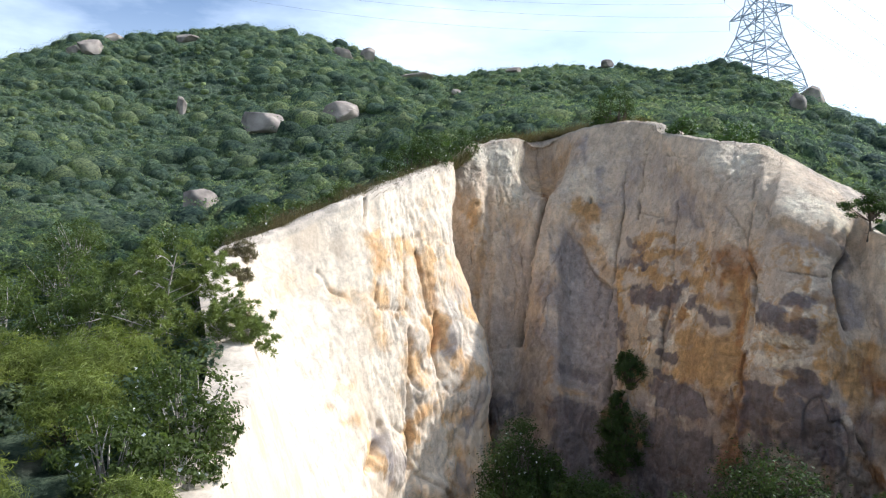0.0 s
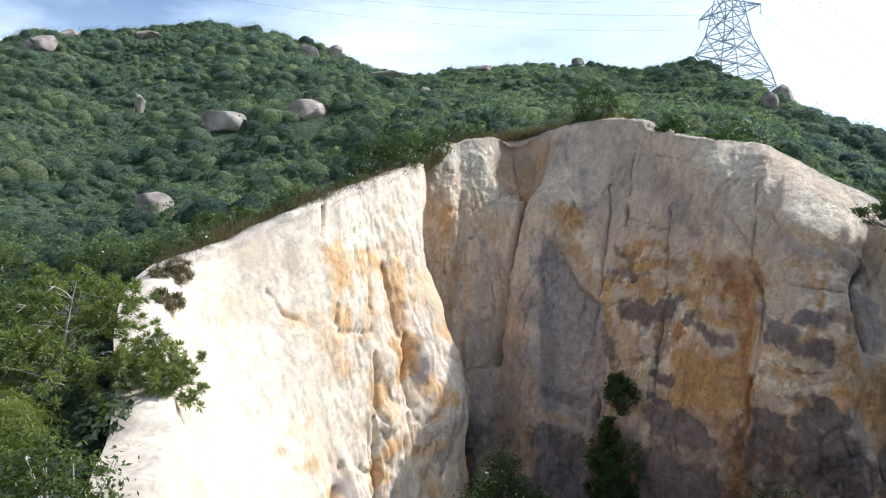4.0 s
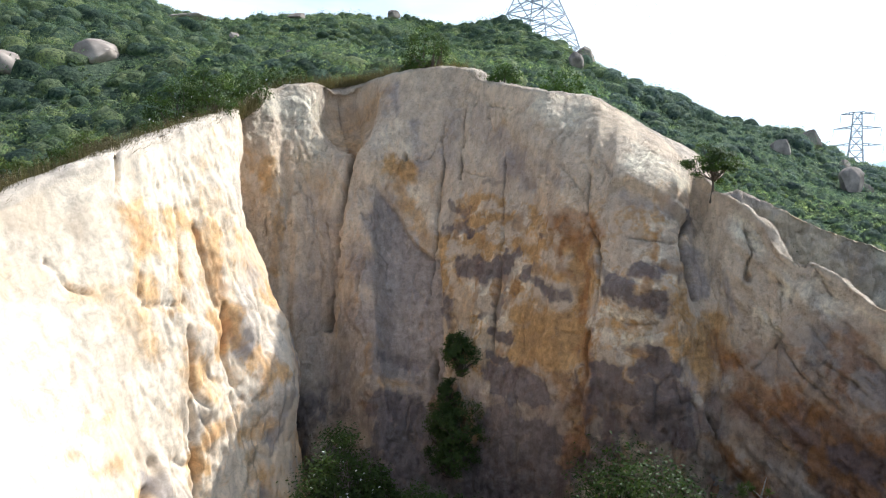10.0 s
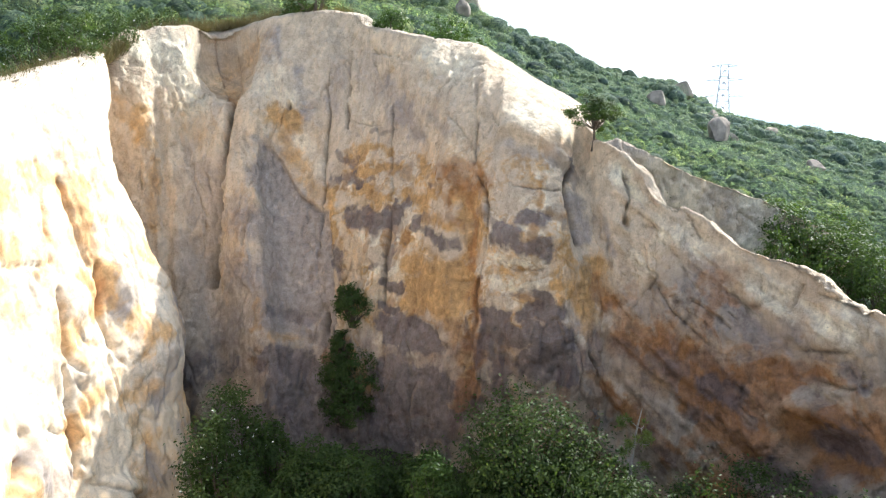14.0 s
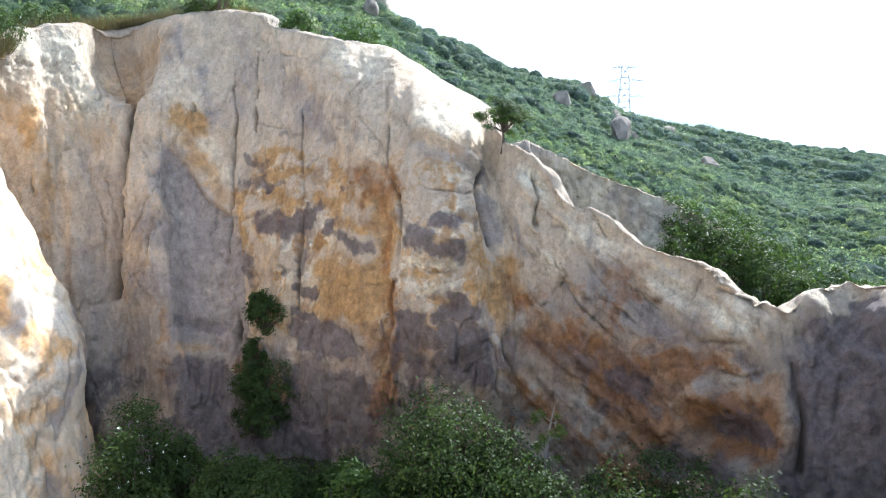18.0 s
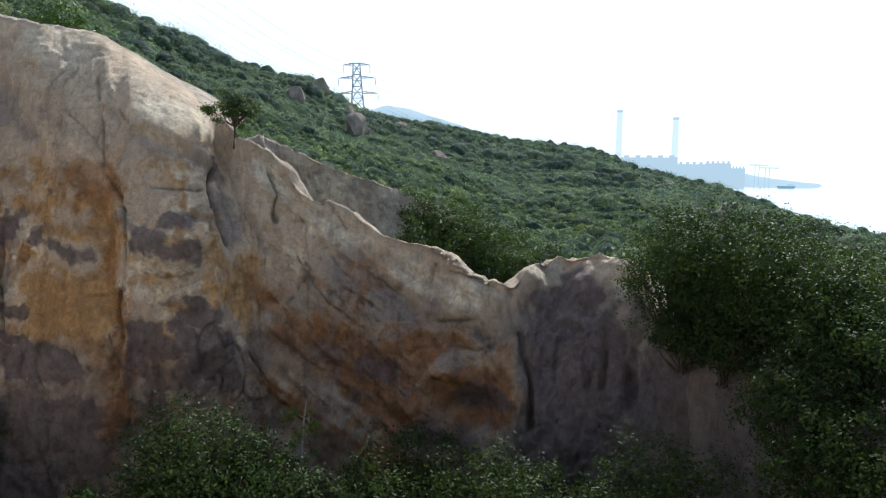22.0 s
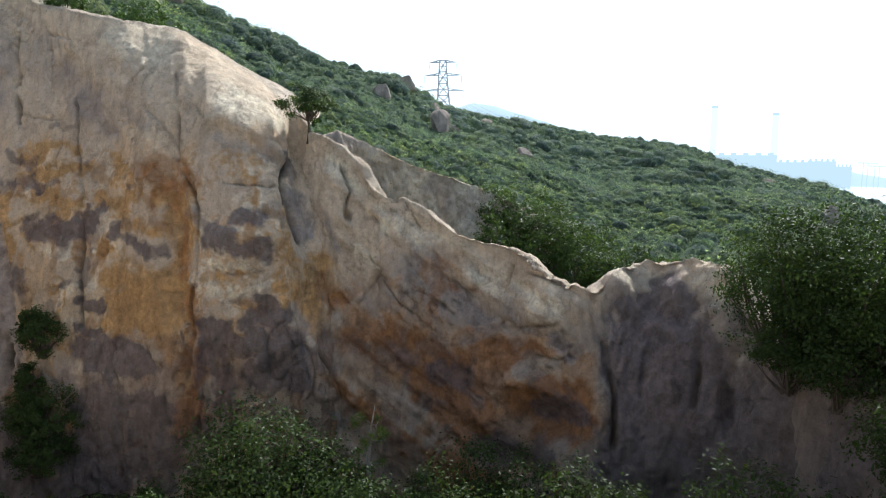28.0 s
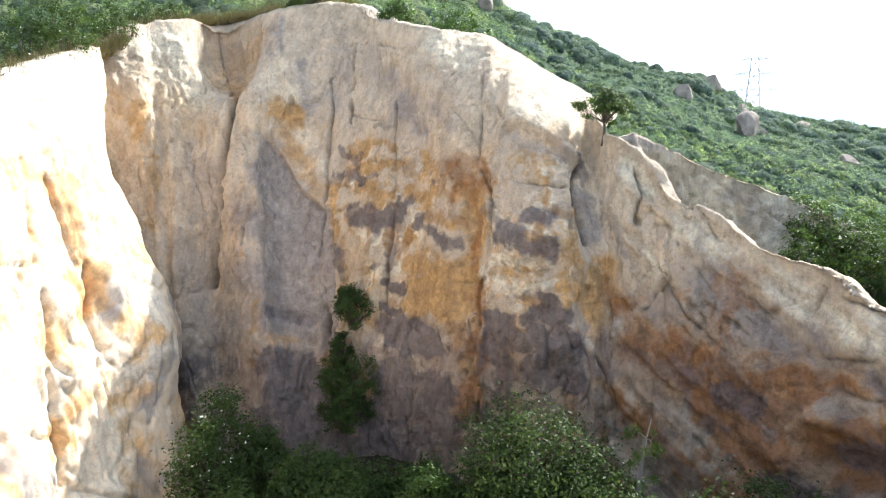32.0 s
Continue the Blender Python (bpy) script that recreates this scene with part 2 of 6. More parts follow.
so_c = noise_node(so_n, so_l, 1.6, 8.0, 0.75)
so_r = ramp(so_n, [(0.36, (0.030, 0.044, 0.030)), (0.50, (0.085, 0.115, 0.075)), (0.64, (0.190, 0.225, 0.130))])
so_s = ramp(so_n, [(0.3, (0.36, 0.29, 0.21)), (0.7, (0.58, 0.49, 0.37))])
so_l.new(so_c.outputs["Fac"], so_r.inputs["Fac"])
so_l.new(so_z.outputs["Fac"], so_s.inputs["Fac"])
so_l.new(mixed(so_n, so_l, so_a.outputs["Fac"], so_r.outputs["Color"], so_s.outputs["Color"]), so_b.inputs["Base Color"])
bumped(so_n, so_l, so_b, so_c.outputs["Fac"], 1.0, 0.7)
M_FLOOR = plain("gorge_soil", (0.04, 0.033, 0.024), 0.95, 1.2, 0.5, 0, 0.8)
M_BARK = plain("bark", (0.11, 0.09, 0.07), 0.9, 14.0, 0.4, 0, 0.5)
M_PALEBARK = plain("pale_bark", (0.42, 0.37, 0.32), 0.9, 14.0, 0.3, 0, 0.4)
# both hill leaf tones are lifted and blued to paint in distance haze
M_HILL = leaf_material("hazed_hill_leaves", (0.160, 0.222, 0.190), (0.295, 0.338, 0.212), 0.7, 0.48, 1.0, 0.04)
M_HILL_FAR = leaf_material("hazed_far_leaves", (0.165, 0.225, 0.228), (0.268, 0.318, 0.262), 0.7, 0.46, 1.0, 0.04)
M_LEAF = leaf_material("glossy_leaves", (0.085, 0.128, 0.040), (0.190, 0.240, 0.075), 0.45, 0.48, 0.0, 0.14)
M_BUSH = leaf_material("bank_bush_leaves", (0.070, 0.105, 0.030), (0.165, 0.205, 0.050), 0.45, 0.45, 0.0, 0.12)
M_BANK = leaf_material("bank_shrub_leaves", (0.135, 0.175, 0.055), (0.250, 0.290, 0.090), 0.45, 0.50, 0.0, 0.12)
M_LIGHT = leaf_material("young_leaves", (0.10, 0.17, 0.035), (0.16, 0.24, 0.05), 0.4)
M_PINE = leaf_material("pine_needles", (0.27, 0.32, 0.10), (0.38, 0.42, 0.14), 0.5, 0.3)
M_FERN = leaf_material("feathery_leaves", (0.29, 0.33, 0.085), (0.39, 0.42, 0.12), 0.5, 0.4)
M_DRY = leaf_material("dry_grass_blades", (0.20, 0.16, 0.08), (0.30, 0.24, 0.12), 0.7, 0.25)
M_TWIG = plain("grey_twigs", (0.30, 0.27, 0.23), 0.9, 8.0, 0.3)
M_STEEL = plain("galvanised_steel", (0.42, 0.45, 0.48), 0.6, 0.5, 0.2, 0.3)
M_WIRE = plain("wire", (0.18, 0.19, 0.20), 0.5, 0.5, 0.1, 0.5)
M_INSUL = plain("insulator_glass", (0.16, 0.20, 0.19), 0.3, 0.5, 0.1)
M_PETAL = plain("white_petals", (0.80, 0.78, 0.70), 0.6, 3.0, 0.08)


# ---- tools for meshes ----
def lattice(p, seed):
    """Smooth value noise in 0..1 at the rows of p."""
    i = np.floor(p).astype(np.int64)
    f = p - i
    f = f * f * (3 - 2 * f)
    out = np.zeros(len(p))
    for dx in (0, 1):
        wx = f[:, 0] if dx else 1 - f[:, 0]
        for dy in (0, 1):
            wy = f[:, 1] if dy else 1 - f[:, 1]
            for dz in (0, 1):
                wz = f[:, 2] if dz else 1 - f[:, 2]
                h = ((i[:, 0] + dx) * 374761393 + (i[:, 1] + dy) * 668265263 + (i[:, 2] + dz) * 2147483647 + seed * 1274126177) & 0xFFFFFFFF
                h = ((h ^ (h >> 13)) * 1274126177) & 0xFFFFFFFF
                h = ((h ^ (h >> 16)) * 2246822519) & 0xFFFFFFFF
                out += wx * wy * wz * ((h ^ (h >> 15)) & 0xFFFF) / 65535.0
    return out


def fbm(p, seed, octaves=4, gain=0.5):
    out, amp, total = np.zeros(len(p)), 1.0, 0.0
    for k in range(octaves):
        out += amp * lattice(p * 2.03 ** k + 17.3 * k, seed + k)
        total += amp
        amp *= gain
    return out / total


def smooth(a, b, x):
    t = np.clip((x - a) / (b - a), 0, 1)
    return t * t * (3 - 2 * t)


def grid_mesh(name, pts, material, attrs=None, flat=False):
    """A sheet from an array (rows, columns, 3)."""
    nr, nc = pts.shape[:2]
    me = bpy.data.meshes.new(name)
    idx = np.arange(nr * nc).reshape(nr, nc)
    q = np.stack([idx[:-1, :-1], idx[:-1, 1:], idx[1:, 1:], idx[1:, :-1]], -1).reshape(-1, 4)
    return fill_mesh(me, pts.reshape(-1, 3), q, material, attrs, not flat)


def fill_mesh(me, verts, quads, material, attrs=None, is_smooth=True):
    n, k = len(quads), quads.shape[1]
    me.vertices.add(len(verts))
    me.vertices.foreach_set("co", np.ascontiguousarray(verts, dtype=np.float32).ravel())
    me.loops.add(n * k)
    me.loops.foreach_set("vertex_index", np.ascontiguousarray(quads, dtype=np.int32).ravel())
    me.polygons.add(n)
    me.polygons.foreach_set("loop_start", np.arange(0, n * k, k, dtype=np.int32))
    me.polygons.foreach_set("use_smooth", np.full(n, is_smooth))
    for key, v in (attrs or {}).items():
        a = me.attributes.new(key, "FLOAT", "POINT")
        a.data.foreach_set("value", np.ascontiguousarray(v, dtype=np.float32).ravel())
    me.materials.append(material)
    me.update(calc_edges=True)
    me.validate()
    return me


def part(name, me, parent, label=""):
    ob = new(name, me)
    ob.parent = parent
    if label:
        ob["label"] = label
    return ob


def spline(table, t):
    """Catmull-Rom through the rows of table at the places t (0 .. rows - 1)."""
    table = np.asarray(table, float)
    i = np.clip(np.floor(t).astype(int), 0, len(table) - 2)
    f = (t - i)[:, None]
    p0, p1, p2, p3 = table[np.maximum(i - 1, 0)], table[i], table[i + 1], table[np.minimum(i + 2, len(table) - 1)]
    return 0.5 * (2 * p1 + (p2 - p0) * f + (2 * p0 - 5 * p1 + 4 * p2 - p3) * f ** 2 + (3 * p1 - p0 - 3 * p2 + p3) * f ** 3)


def even(table, step):
    """Places along the table whose rows' first two columns are a plan line, about step metres apart."""
    fine = np.linspace(0, len(table) - 1, 60 * len(table))
    xy = spline(table, fine)[:, :2]
    s = np.r_[0, np.cumsum(np.hypot(*np.diff(xy, axis=0).T))]
    return np.interp(np.linspace(0, s[-1], int(s[-1] / step)), s, fine)


# ---- the gorge: rock faces ----
# stations along each face: rim x, y, z; foot x, y; power of the lean (1: straight, more: most of it near the rim)
BUTTRESS = [
    (-5.5, -30, -6.5, -1.5, -30, 1.0), (-5.0, -14, -6.0, -2.0, -14, 1.0), (-3.4, 0, -5.2, -0.7, 0.5, 1.0), (-3.8, 4, -4.9, -1.1, 4.5, 1.0), (-4.65, 8, -4.6, -1.9, 8.5, 1.0),
    (-5.8, 11.5, -3.8, -2.6, 11.5, 1.2), (-7.8, 15.5, -2.6, -3.4, 15, 1.3), (-8.8, 19, -1.55, -3.6, 18.5, 1.4), (-7.4, 21.4, -0.55, -3.6, 21.3, 1.5),
    (-5.7, 23.4, 0.45, -3.2, 23.0, 1.5), (-4.4, 26.5, 1.3, -1.6, 24.6, 1.3), (-3.0, 29.0, 2.0, -0.3, 25.4, 1.1), (-2.3, 31.2, 2.5, 0.3, 26.6, 1.1),
    (-2.6, 33.2, 2.8, -0.6, 29.5, 1.1), (-4.5, 36, 2.4, -3.0, 34, 1.0)]
MAIN = [
    (-5.0, 34.5, 2.2, -2.5, 33.0, 1.0), (-2.2, 34.6, 3.4, -0.8, 30.6, 1.0), (-1.0, 35.8, 4.0, 0.4, 29.0, 1.0), (0.8, 36.7, 4.4, 1.5, 28.6, 1.0),
    (2.2, 38.4, 4.7, 2.1, 28.8, 2.0), (3.9, 38.4, 5.0, 2.8, 28.0, 2.0), (5.2, 36.4, 5.1, 3.8, 26.8, 1.1), (8.1, 34.7, 5.1, 5.6, 26.0, 1.2),
    (8.8, 32.9, 4.3, 6.6, 25.6, 1.3), (10.5, 30.0, 3.5, 8.2, 24.6, 1.5), (11.7, 29.9, 3.4, 9.2, 23.8, 3.0), (12.8, 29.1, 3.1, 10.2, 23.0, 4.0),
    (14.1, 28.5, 2.15, 11.4, 22.2, 5.5), (15.0, 27.4, 1.1, 12.4, 21.6, 6.0), (15.2, 25.4, 0.1, 13.2, 21.3, 4.0), (14.9, 23.6, -0.7, 14.0, 21.0, 1.8)]
RIDGE = [
    (15.4, 25.8, -0.3, 13.1, 21.9, 4.0), (14.9, 24.0, -0.8, 13.7, 21.1, 2.4), (14.9, 22.9, -0.8, 14.2, 20.6, 1.6), (15.8, 22.0, -1.9, 15.0, 19.8, 1.6), (16.1, 21.1, -2.8, 15.6, 19.0, 1.6),
    (17.1, 20.0, -3.4, 16.4, 18.2, 1.6), (17.7, 18.8, -4.3, 17.0, 17.4, 1.6), (18.4, 18.0, -4.6, 17.4, 16.6, 1.8), (18.8, 16.9, -4.8, 17.9, 15.4, 2.0),
    (19.0, 15.7, -5.4, 18.3, 14.2, 2.0), (19.8, 14.5, -6.0, 18.8, 13.2, 1.6), (21.2, 14.5, -5.4, 19.4, 12.4, 2.0), (22.6, 14.0, -5.2, 20.0, 11.2, 2.4),
    (23.0, 11.8, -5.2, 20.2, 9.8, 2.4), (21.8, 10.0, -6.4, 19.8, 8.4, 1.6), (20.8, 8.4, -7.0, 18.8, 7.0, 1.4), (19.2, 5.6, -6.8, 16.8, 4.4, 1.2)]
SHOULDER = [
    (20.8, 8.6, -6.9, 19.0, 7.2, 1.4), (19.0, 5.6, -6.7, 16.8, 4.6, 1.2), (16.6, 2.8, -6.8, 13.8, 2.0, 1.2), (14.5, -2, -7.4, 11.8, -2, 1.2),
    (13, -12, -7.6, 10.5, -12, 1.2), (12.5, -30, -8, 10, -30, 1.2)]
FAR_WALL = [
    (19.4, 31.2, -1.4, 19.4, 29.8, 1.2), (20.8, 30.7, -0.9, 20.8, 29.4, 1.2), (22.1, 31.0, -1.3, 22.0, 29.6, 1.2), (24.6, 30.3, -2.5, 24.2, 29.0, 1.2),
    (27.3, 29.2, -3.6, 26.6, 28.0, 1.2), (29.5, 28.3, -4.5, 28.7, 27.0, 1.2), (31.4, 27.5, -5.5, 30.4, 26.4, 1.2), (33.1, 26.9, -6.8, 32.2, 25.8, 1.2)]

# streaks and patches of stain, with some painted shade and sunlight: strength, half width in degrees, then bearing and
# elevation of each bend, as seen from the gorge's mouth
# cracks: half width and depth in metres, then their bends in the same way
DARK_A = [(0.95, 0.86, 13.2, -7.7, 16.2, -7.9), (0.9, 0.52, 16, -7.1, 16.1, -8), (0.95, 0.56, 16.9, -6.7, 17.6, -6.8), (0.9, 0.39, 16.9, -7.6, 16.6, -8),
          (0.95, 0.64, 19.4, -8.9, 21.1, -10.1), (0.8, 0.34, 18.3, -8.2, 19.2, -8.9), (0.95, 1.03, 25.3, -9, 26.2, -9.3), (0.9, 0.73, 27.1, -7.9, 28.2, -8),
          (0.95, 0.86, 27.3, -10.2, 28.7, -10.3), (0.85, 0.39, 16.9, -9.8, 16.2, -10.7, 15.9, -11.6), (0.8, 0.3, 15, -11.2, 14.7, -11.8), (0.9, 0.47, 15.9, -13, 17.1, -13.1),
          (0.85, 0.34, 15.5, -14.8, 16.6, -15), (0.95, 1.03, 16.2, -16.4, 19, -17.2)]
DARK_B = [(0.95, 1.29, 16.4, -20.4, 19.9, -21), (0.9, 1.38, 14.9, -23.1, 19.5, -23.4), (0.85, 0.69, 24.1, -15.4, 25.7, -15.8), (0.8, 0.86, 24.5, -16.7, 26.4, -17.3),
          (0.95, 0.64, 27.5, -15.5, 29.3, -15.3), (0.9, 0.77, 29.5, -15.8, 30.7, -17.3), (0.9, 0.86, 28.2, -17, 30.5, -19), (0.95, 0.52, 28.6, -14, 29.2, -14.3),
          (0.85, 0.95, 27.8, -19.2, 30.6, -19.9), (0.7, 0.77, 24.6, -18, 25.1, -21), (0.8, 0.52, 12.6, -2.6, 13.2, -3.2), (0.6, 0.34, 11.8, -4.5, 12.4, -4.7),
          (0.55, 0.3, 14, -4.7, 15.1, -4.5), (0.55, 0.34, 14.9, -0.6, 16.2, -0.9), (0.85, 0.47, 11.8, -10, 12, -12)]
# bearing 30.8 paints notch shade, 2.6 shade and wet staining at the foot
DARK_C = [(0.6, 0.95, 6.4, -18.3, 9.6, -19.3), (0.6, 0.64, 6.7, -14.5, 9.2, -15.3), (0.6, 1.2, 7.2, -20.9, 9, -23.1), (0.8, 1.46, 8, -25.2, 16.6, -25.9),
          (0.6, 1.07, 2.6, -22.3, 6.2, -23.8), (0.65, 0.95, 41.7, -19.9, 43.6, -20.3), (0.85, 1.03, 50.1, -22.5, 52.3, -22.8), (0.6, 0.95, 45.1, -25.3, 49.8, -25.8),
          (0.6, 0.95, 55.8, -18.6, 56.7, -23), (0.75, 0.95, 57.8, -14.6, 57.7, -20.4), (0.75, 1.03, 60.1, -14.4, 60.1, -20.1), (0.8, 0.86, 59.1, -12.8, 59.8, -14.4),
          (0.7, 1.07, 61.8, -16.6, 63, -21.2), (0.9, 0.95, 63.6, -19.6, 63.5, -22.7), (0.6, 0.43, 30.8, -3.3, 31.1, -5.1)]
DARK_D = [(0.5, 0.6, 56.2, -14.7, 56.8, -18), (0.7, 1.72, 56.8, -25, 64.4, -24.4)]
DARK = DARK_A + DARK_B + DARK_C + DARK_D
OCHRE_A = [(0.95, 0.86, 7.4, 0.4, 8.7, -0.4), (0.7, 0.77, 8.2, -1.5, 9.7, -4.1), (0.5, 0.6, 9.9, -4.6, 10.6, -5.9), (0.85, 0.43, 11.6, -5, 11.6, -9.1, 11.3, -10),
           (0.7, 0.39, 13.3, -3.1, 14, -2.3, 15.3, -1.7, 16.1, -2.1), (0.75, 0.43, 13.7, -3.9, 15.8, -3.7, 17.6, -3.7), (0.75, 0.43, 13.5, -5.3, 14.9, -5.8, 16, -6.1),
           (0.6, 0.39, 17.6, -4, 18.7, -4.6), (0.65, 0.39, 18.9, -2.9, 19.6, -4.2, 19.8, -5.3, 20.5, -5.8), (0.75, 0.52, 17.6, -5.8, 18.9, -6.7, 19.6, -7.8, 21.2, -8.3),
           (0.7, 0.39, 17.6, -9.1, 17.8, -9.4), (0.9, 1.12, 18.9, -11.4, 20.3, -12.8)]
OCHRE_B = [(0.9, 1.2, 18.5, -13.7, 20.8, -14.1), (0.8, 0.86, 17.6, -14.6, 19.4, -14.8), (0.85, 0.77, 22.1, -6, 22.4, -10), (0.8, 0.6, 23.2, -7.1, 23.5, -9.1),
           (0.85, 0.95, 21.3, -11.8, 22.2, -14.5), (0.85, 0.77, 20.8, -15.4, 21.8, -17.2), (0.5, 0.3, 24.9, -11.8, 26.7, -12.2, 28.1, -12), (0.6, 0.34, 26.5, -14.2, 28.6, -14.5),
           (0.6, 0.39, 29.9, -12.9, 30.5, -13.3, 30.1, -14.5), (0.5, 0.43, 29, -7.4, 30.3, -8.1, 30.2, -9.8), (0.7, 0.6, 30.7, -11.1, 31.2, -14.2), (0.85, 0.69, 32, -12, 32.6, -15),
           (0.85, 0.77, 32.8, -11.1, 33.8, -14), (0.75, 0.43, 5.4, -14.3, 5.5, -16)]
OCHRE_C = [(0.85, 0.52, 6.2, -16.9, 8.2, -16.6, 9.2, -17.1), (0.7, 0.43, 9.3, -11.3, 10.7, -10.9, 10.4, -12.7), (0.8, 0.43, 5, -18.2, 5.7, -18.7), (0.7, 0.39, 12.4, -17.2, 12.8, -19),
           (0.7, 0.52, 12.8, -19.4, 14.2, -21.2), (0.8, 0.6, 22.5, -19, 21.8, -21.6, 21.4, -24.2), (0.6, 0.52, -1.4, -3.1, -1.5, -5.2, -1.8, -7.8), (0.65, 0.6, -2.2, 0.7, -1.9, -1.8),
           (0.55, 0.52, -3.3, 1.5, -3, 0.3), (0.5, 1.07, 3.7, 4.5, 5, 3.2), (0.45, 1.2, 4.2, 5.5, 6.3, 5.8), (0.35, 1.29, 0.7, 1.5, 1.8, -0.6), (0.7, 0.77, 33.1, -11.9, 34.5, -14.2)]
OCHRE_D = [(0.75, 0.86, 31.9, -13.5, 32.2, -16.2), (0.7, 0.6, 35.6, -15.6, 37.3, -16.9), (0.75, 1.03, 38.4, -16.2, 41.2, -16.9, 43.6, -18.1),
           (0.5, 0.43, 37, -12.4, 39.4, -14.7, 42.2, -16.8), (0.75, 0.86, 44.9, -17.4, 47.7, -17.6, 49.5, -17.9), (0.6, 0.52, 46.7, -16.2, 45.9, -18.9),
           (0.6, 0.6, 34.2, -17.8, 35.6, -19.1, 34.2, -20), (0.8, 0.39, 32.5, -19.8, 33, -20), (0.65, 0.77, 36.5, -19.4, 38.4, -20.2), (0.75, 0.86, 47.4, -22, 49.6, -20.9),
           (0.75, 0.77, 53.2, -21.8, 54.5, -22.6), (0.6, 0.6, 45, -19.8, 46.4, -19.3), (0.45, 0.52, 40.5, -15.5, 43.1, -16.8, 44.9, -17.2)]
OCHRE = OCHRE_A + OCHRE_B + OCHRE_C + OCHRE_D
RUST_A = [(0.9, 1.12, 21.2, -4.2, 21.9, -4.9), (0.6, 0.52, 21.6, -3.3, 23, -3.7), (0.7, 0.39, 22.3, -5.5, 22.7, -9.1, 22.4, -11.8),
          (0.75, 0.52, 22.9, -12.7, 22.9, -15.4, 22.5, -18.1), (0.95, 0.47, 23.4, -17.2, 23, -20.7, 22.6, -23.3), (0.85, 0.43, 22.1, -21.1, 21.4, -24.2),
          (0.85, 0.26, 11, -17.1, 11.1, -19.4), (0.5, 0.3, 19.8, -3.7, 20.8, -6.9, 21.4, -8.2), (0.5, 0.34, 23.6, -3.7, 23.9, -5.5), (0.5, 0.6, 4.1, 3.2, 4.3, 2.2),
          (0.6, 0.34, 10.2, -10, 9.7, -12.6), (0.6, 0.43, 32.9, -12.4, 33.4, -14.3), (0.7, 0.6, 32.8, -12.8, 33.7, -14.6)]
RUST_B = [(0.8, 0.95, 37.5, -17.4, 40.3, -18.2, 43.1, -19), (0.85, 1.2, 39.4, -19.1, 42.7, -20.8), (0.85, 1.38, 43.2, -21.6, 44.6, -23.3), (0.7, 0.77, 45.9, -18.1, 49, -18.4),
          (0.9, 1.2, 49.2, -21.8, 52.3, -21.8), (0.85, 1.03, 50.6, -23.9, 52.8, -23.7), (0.8, 0.77, 40.3, -21.3, 42.2, -22.5), (0.6, 0.47, 35.1, -16.9, 37, -18.3)]
RUST = RUST_A + RUST_B
PALE_A = [(0.8, 0.3, 14.9, -2.3, 14, -3.2), (0.7, 0.34, 14.4, -4.8, 13, -5.4), (0.85, 0.39, 13.9, -9.1, 14.8, -9.6, 16.4, -9.4), (0.85, 0.34, 18.3, -9.4, 19.9, -11.2, 20.8, -11.4),
          (0.8, 0.34, 17.1, -11.2, 16.2, -12.3, 17.1, -12.3), (0.8, 0.3, 14.8, -11.8, 14.5, -13.2), (0.75, 0.26, 15.2, -14.1, 17.1, -14.3, 17.6, -13.7),
          (0.8, 0.21, 15, -17.1, 17.6, -18.3, 19.9, -19.5), (0.8, 0.47, 24.9, -10.9, 26.7, -11.5, 28.5, -11.3), (0.9, 0.21, 26.8, -8.6, 28.2, -8.8, 29.2, -9.9, 29.1, -11),
          (0.7, 0.56, 24.9, -12.8, 27.2, -13.3, 28.1, -12.6), (0.6, 0.39, 25.9, -14.6, 28.1, -14.9)]
# the strokes from -2.3 and 0.4 paint sunlit cream near the rim
PALE_B = [(0.8, 0.34, 30.9, -18.5, 31.9, -19.8), (0.55, 1.72, 7.1, 2.8, 7.9, 2), (0.6, 0.86, 9.5, -1.9, 10.4, -3.7), (0.9, 1.5, -2.3, 5.5, 1.7, 4.8), (0.7, 1.29, 0.4, 3.6, 1.5, 1.5),
          (0.7, 1.07, 26.8, 0.2, 29.5, -1.1), (0.6, 1.29, 19.3, 5, 22, 4.5), (0.5, 0.43, 26.1, -6, 29.2, -7), (0.5, 0.39, 17.3, -7.8, 18, -8.5), (0.8, 0.39, 32.8, -15.8, 34, -16.7),
          (0.8, 0.34, 31.6, -16.9, 32.7, -18.3), (0.8, 0.39, 37, -18.3, 38.4, -19.7, 40.3, -21.4), (0.6, 0.34, 36.6, -15.7, 38, -16.5)]
PALE_C = [(0.85, 0.43, 46, -21.7, 47.1, -20.8, 48.2, -19.7, 49.5, -18.9, 51.3, -19.1), (0.7, 0.52, 52.2, -19.4, 53.5, -20.1, 54.8, -20.8),
          (0.6, 0.6, 35.6, -10.6, 38.4, -12.9, 40.3, -14.6), (0.7, 0.69, 48.5, -14.4, 50.7, -15.1, 50.7, -16.2), (0.6, 1.07, 37.9, -8.3, 42.5, -10.6),
          (0.6, 1.07, 43.9, -11.9, 47.6, -13.5), (0.7, 0.39, 54.5, -21.6, 54.8, -23.4), (0.8, 0.6, 34.3, -3.8, 35.7, -5.2), (0.7, 0.69, 63.7, -14, 64.5, -17, 64.3, -19.4),
          (0.65, 0.77, 55.7, -12.7, 57.7, -12.7), (0.6, 0.86, 61.5, -12.4, 63.1, -14)]
PALE = PALE_A + PALE_B + PALE_C
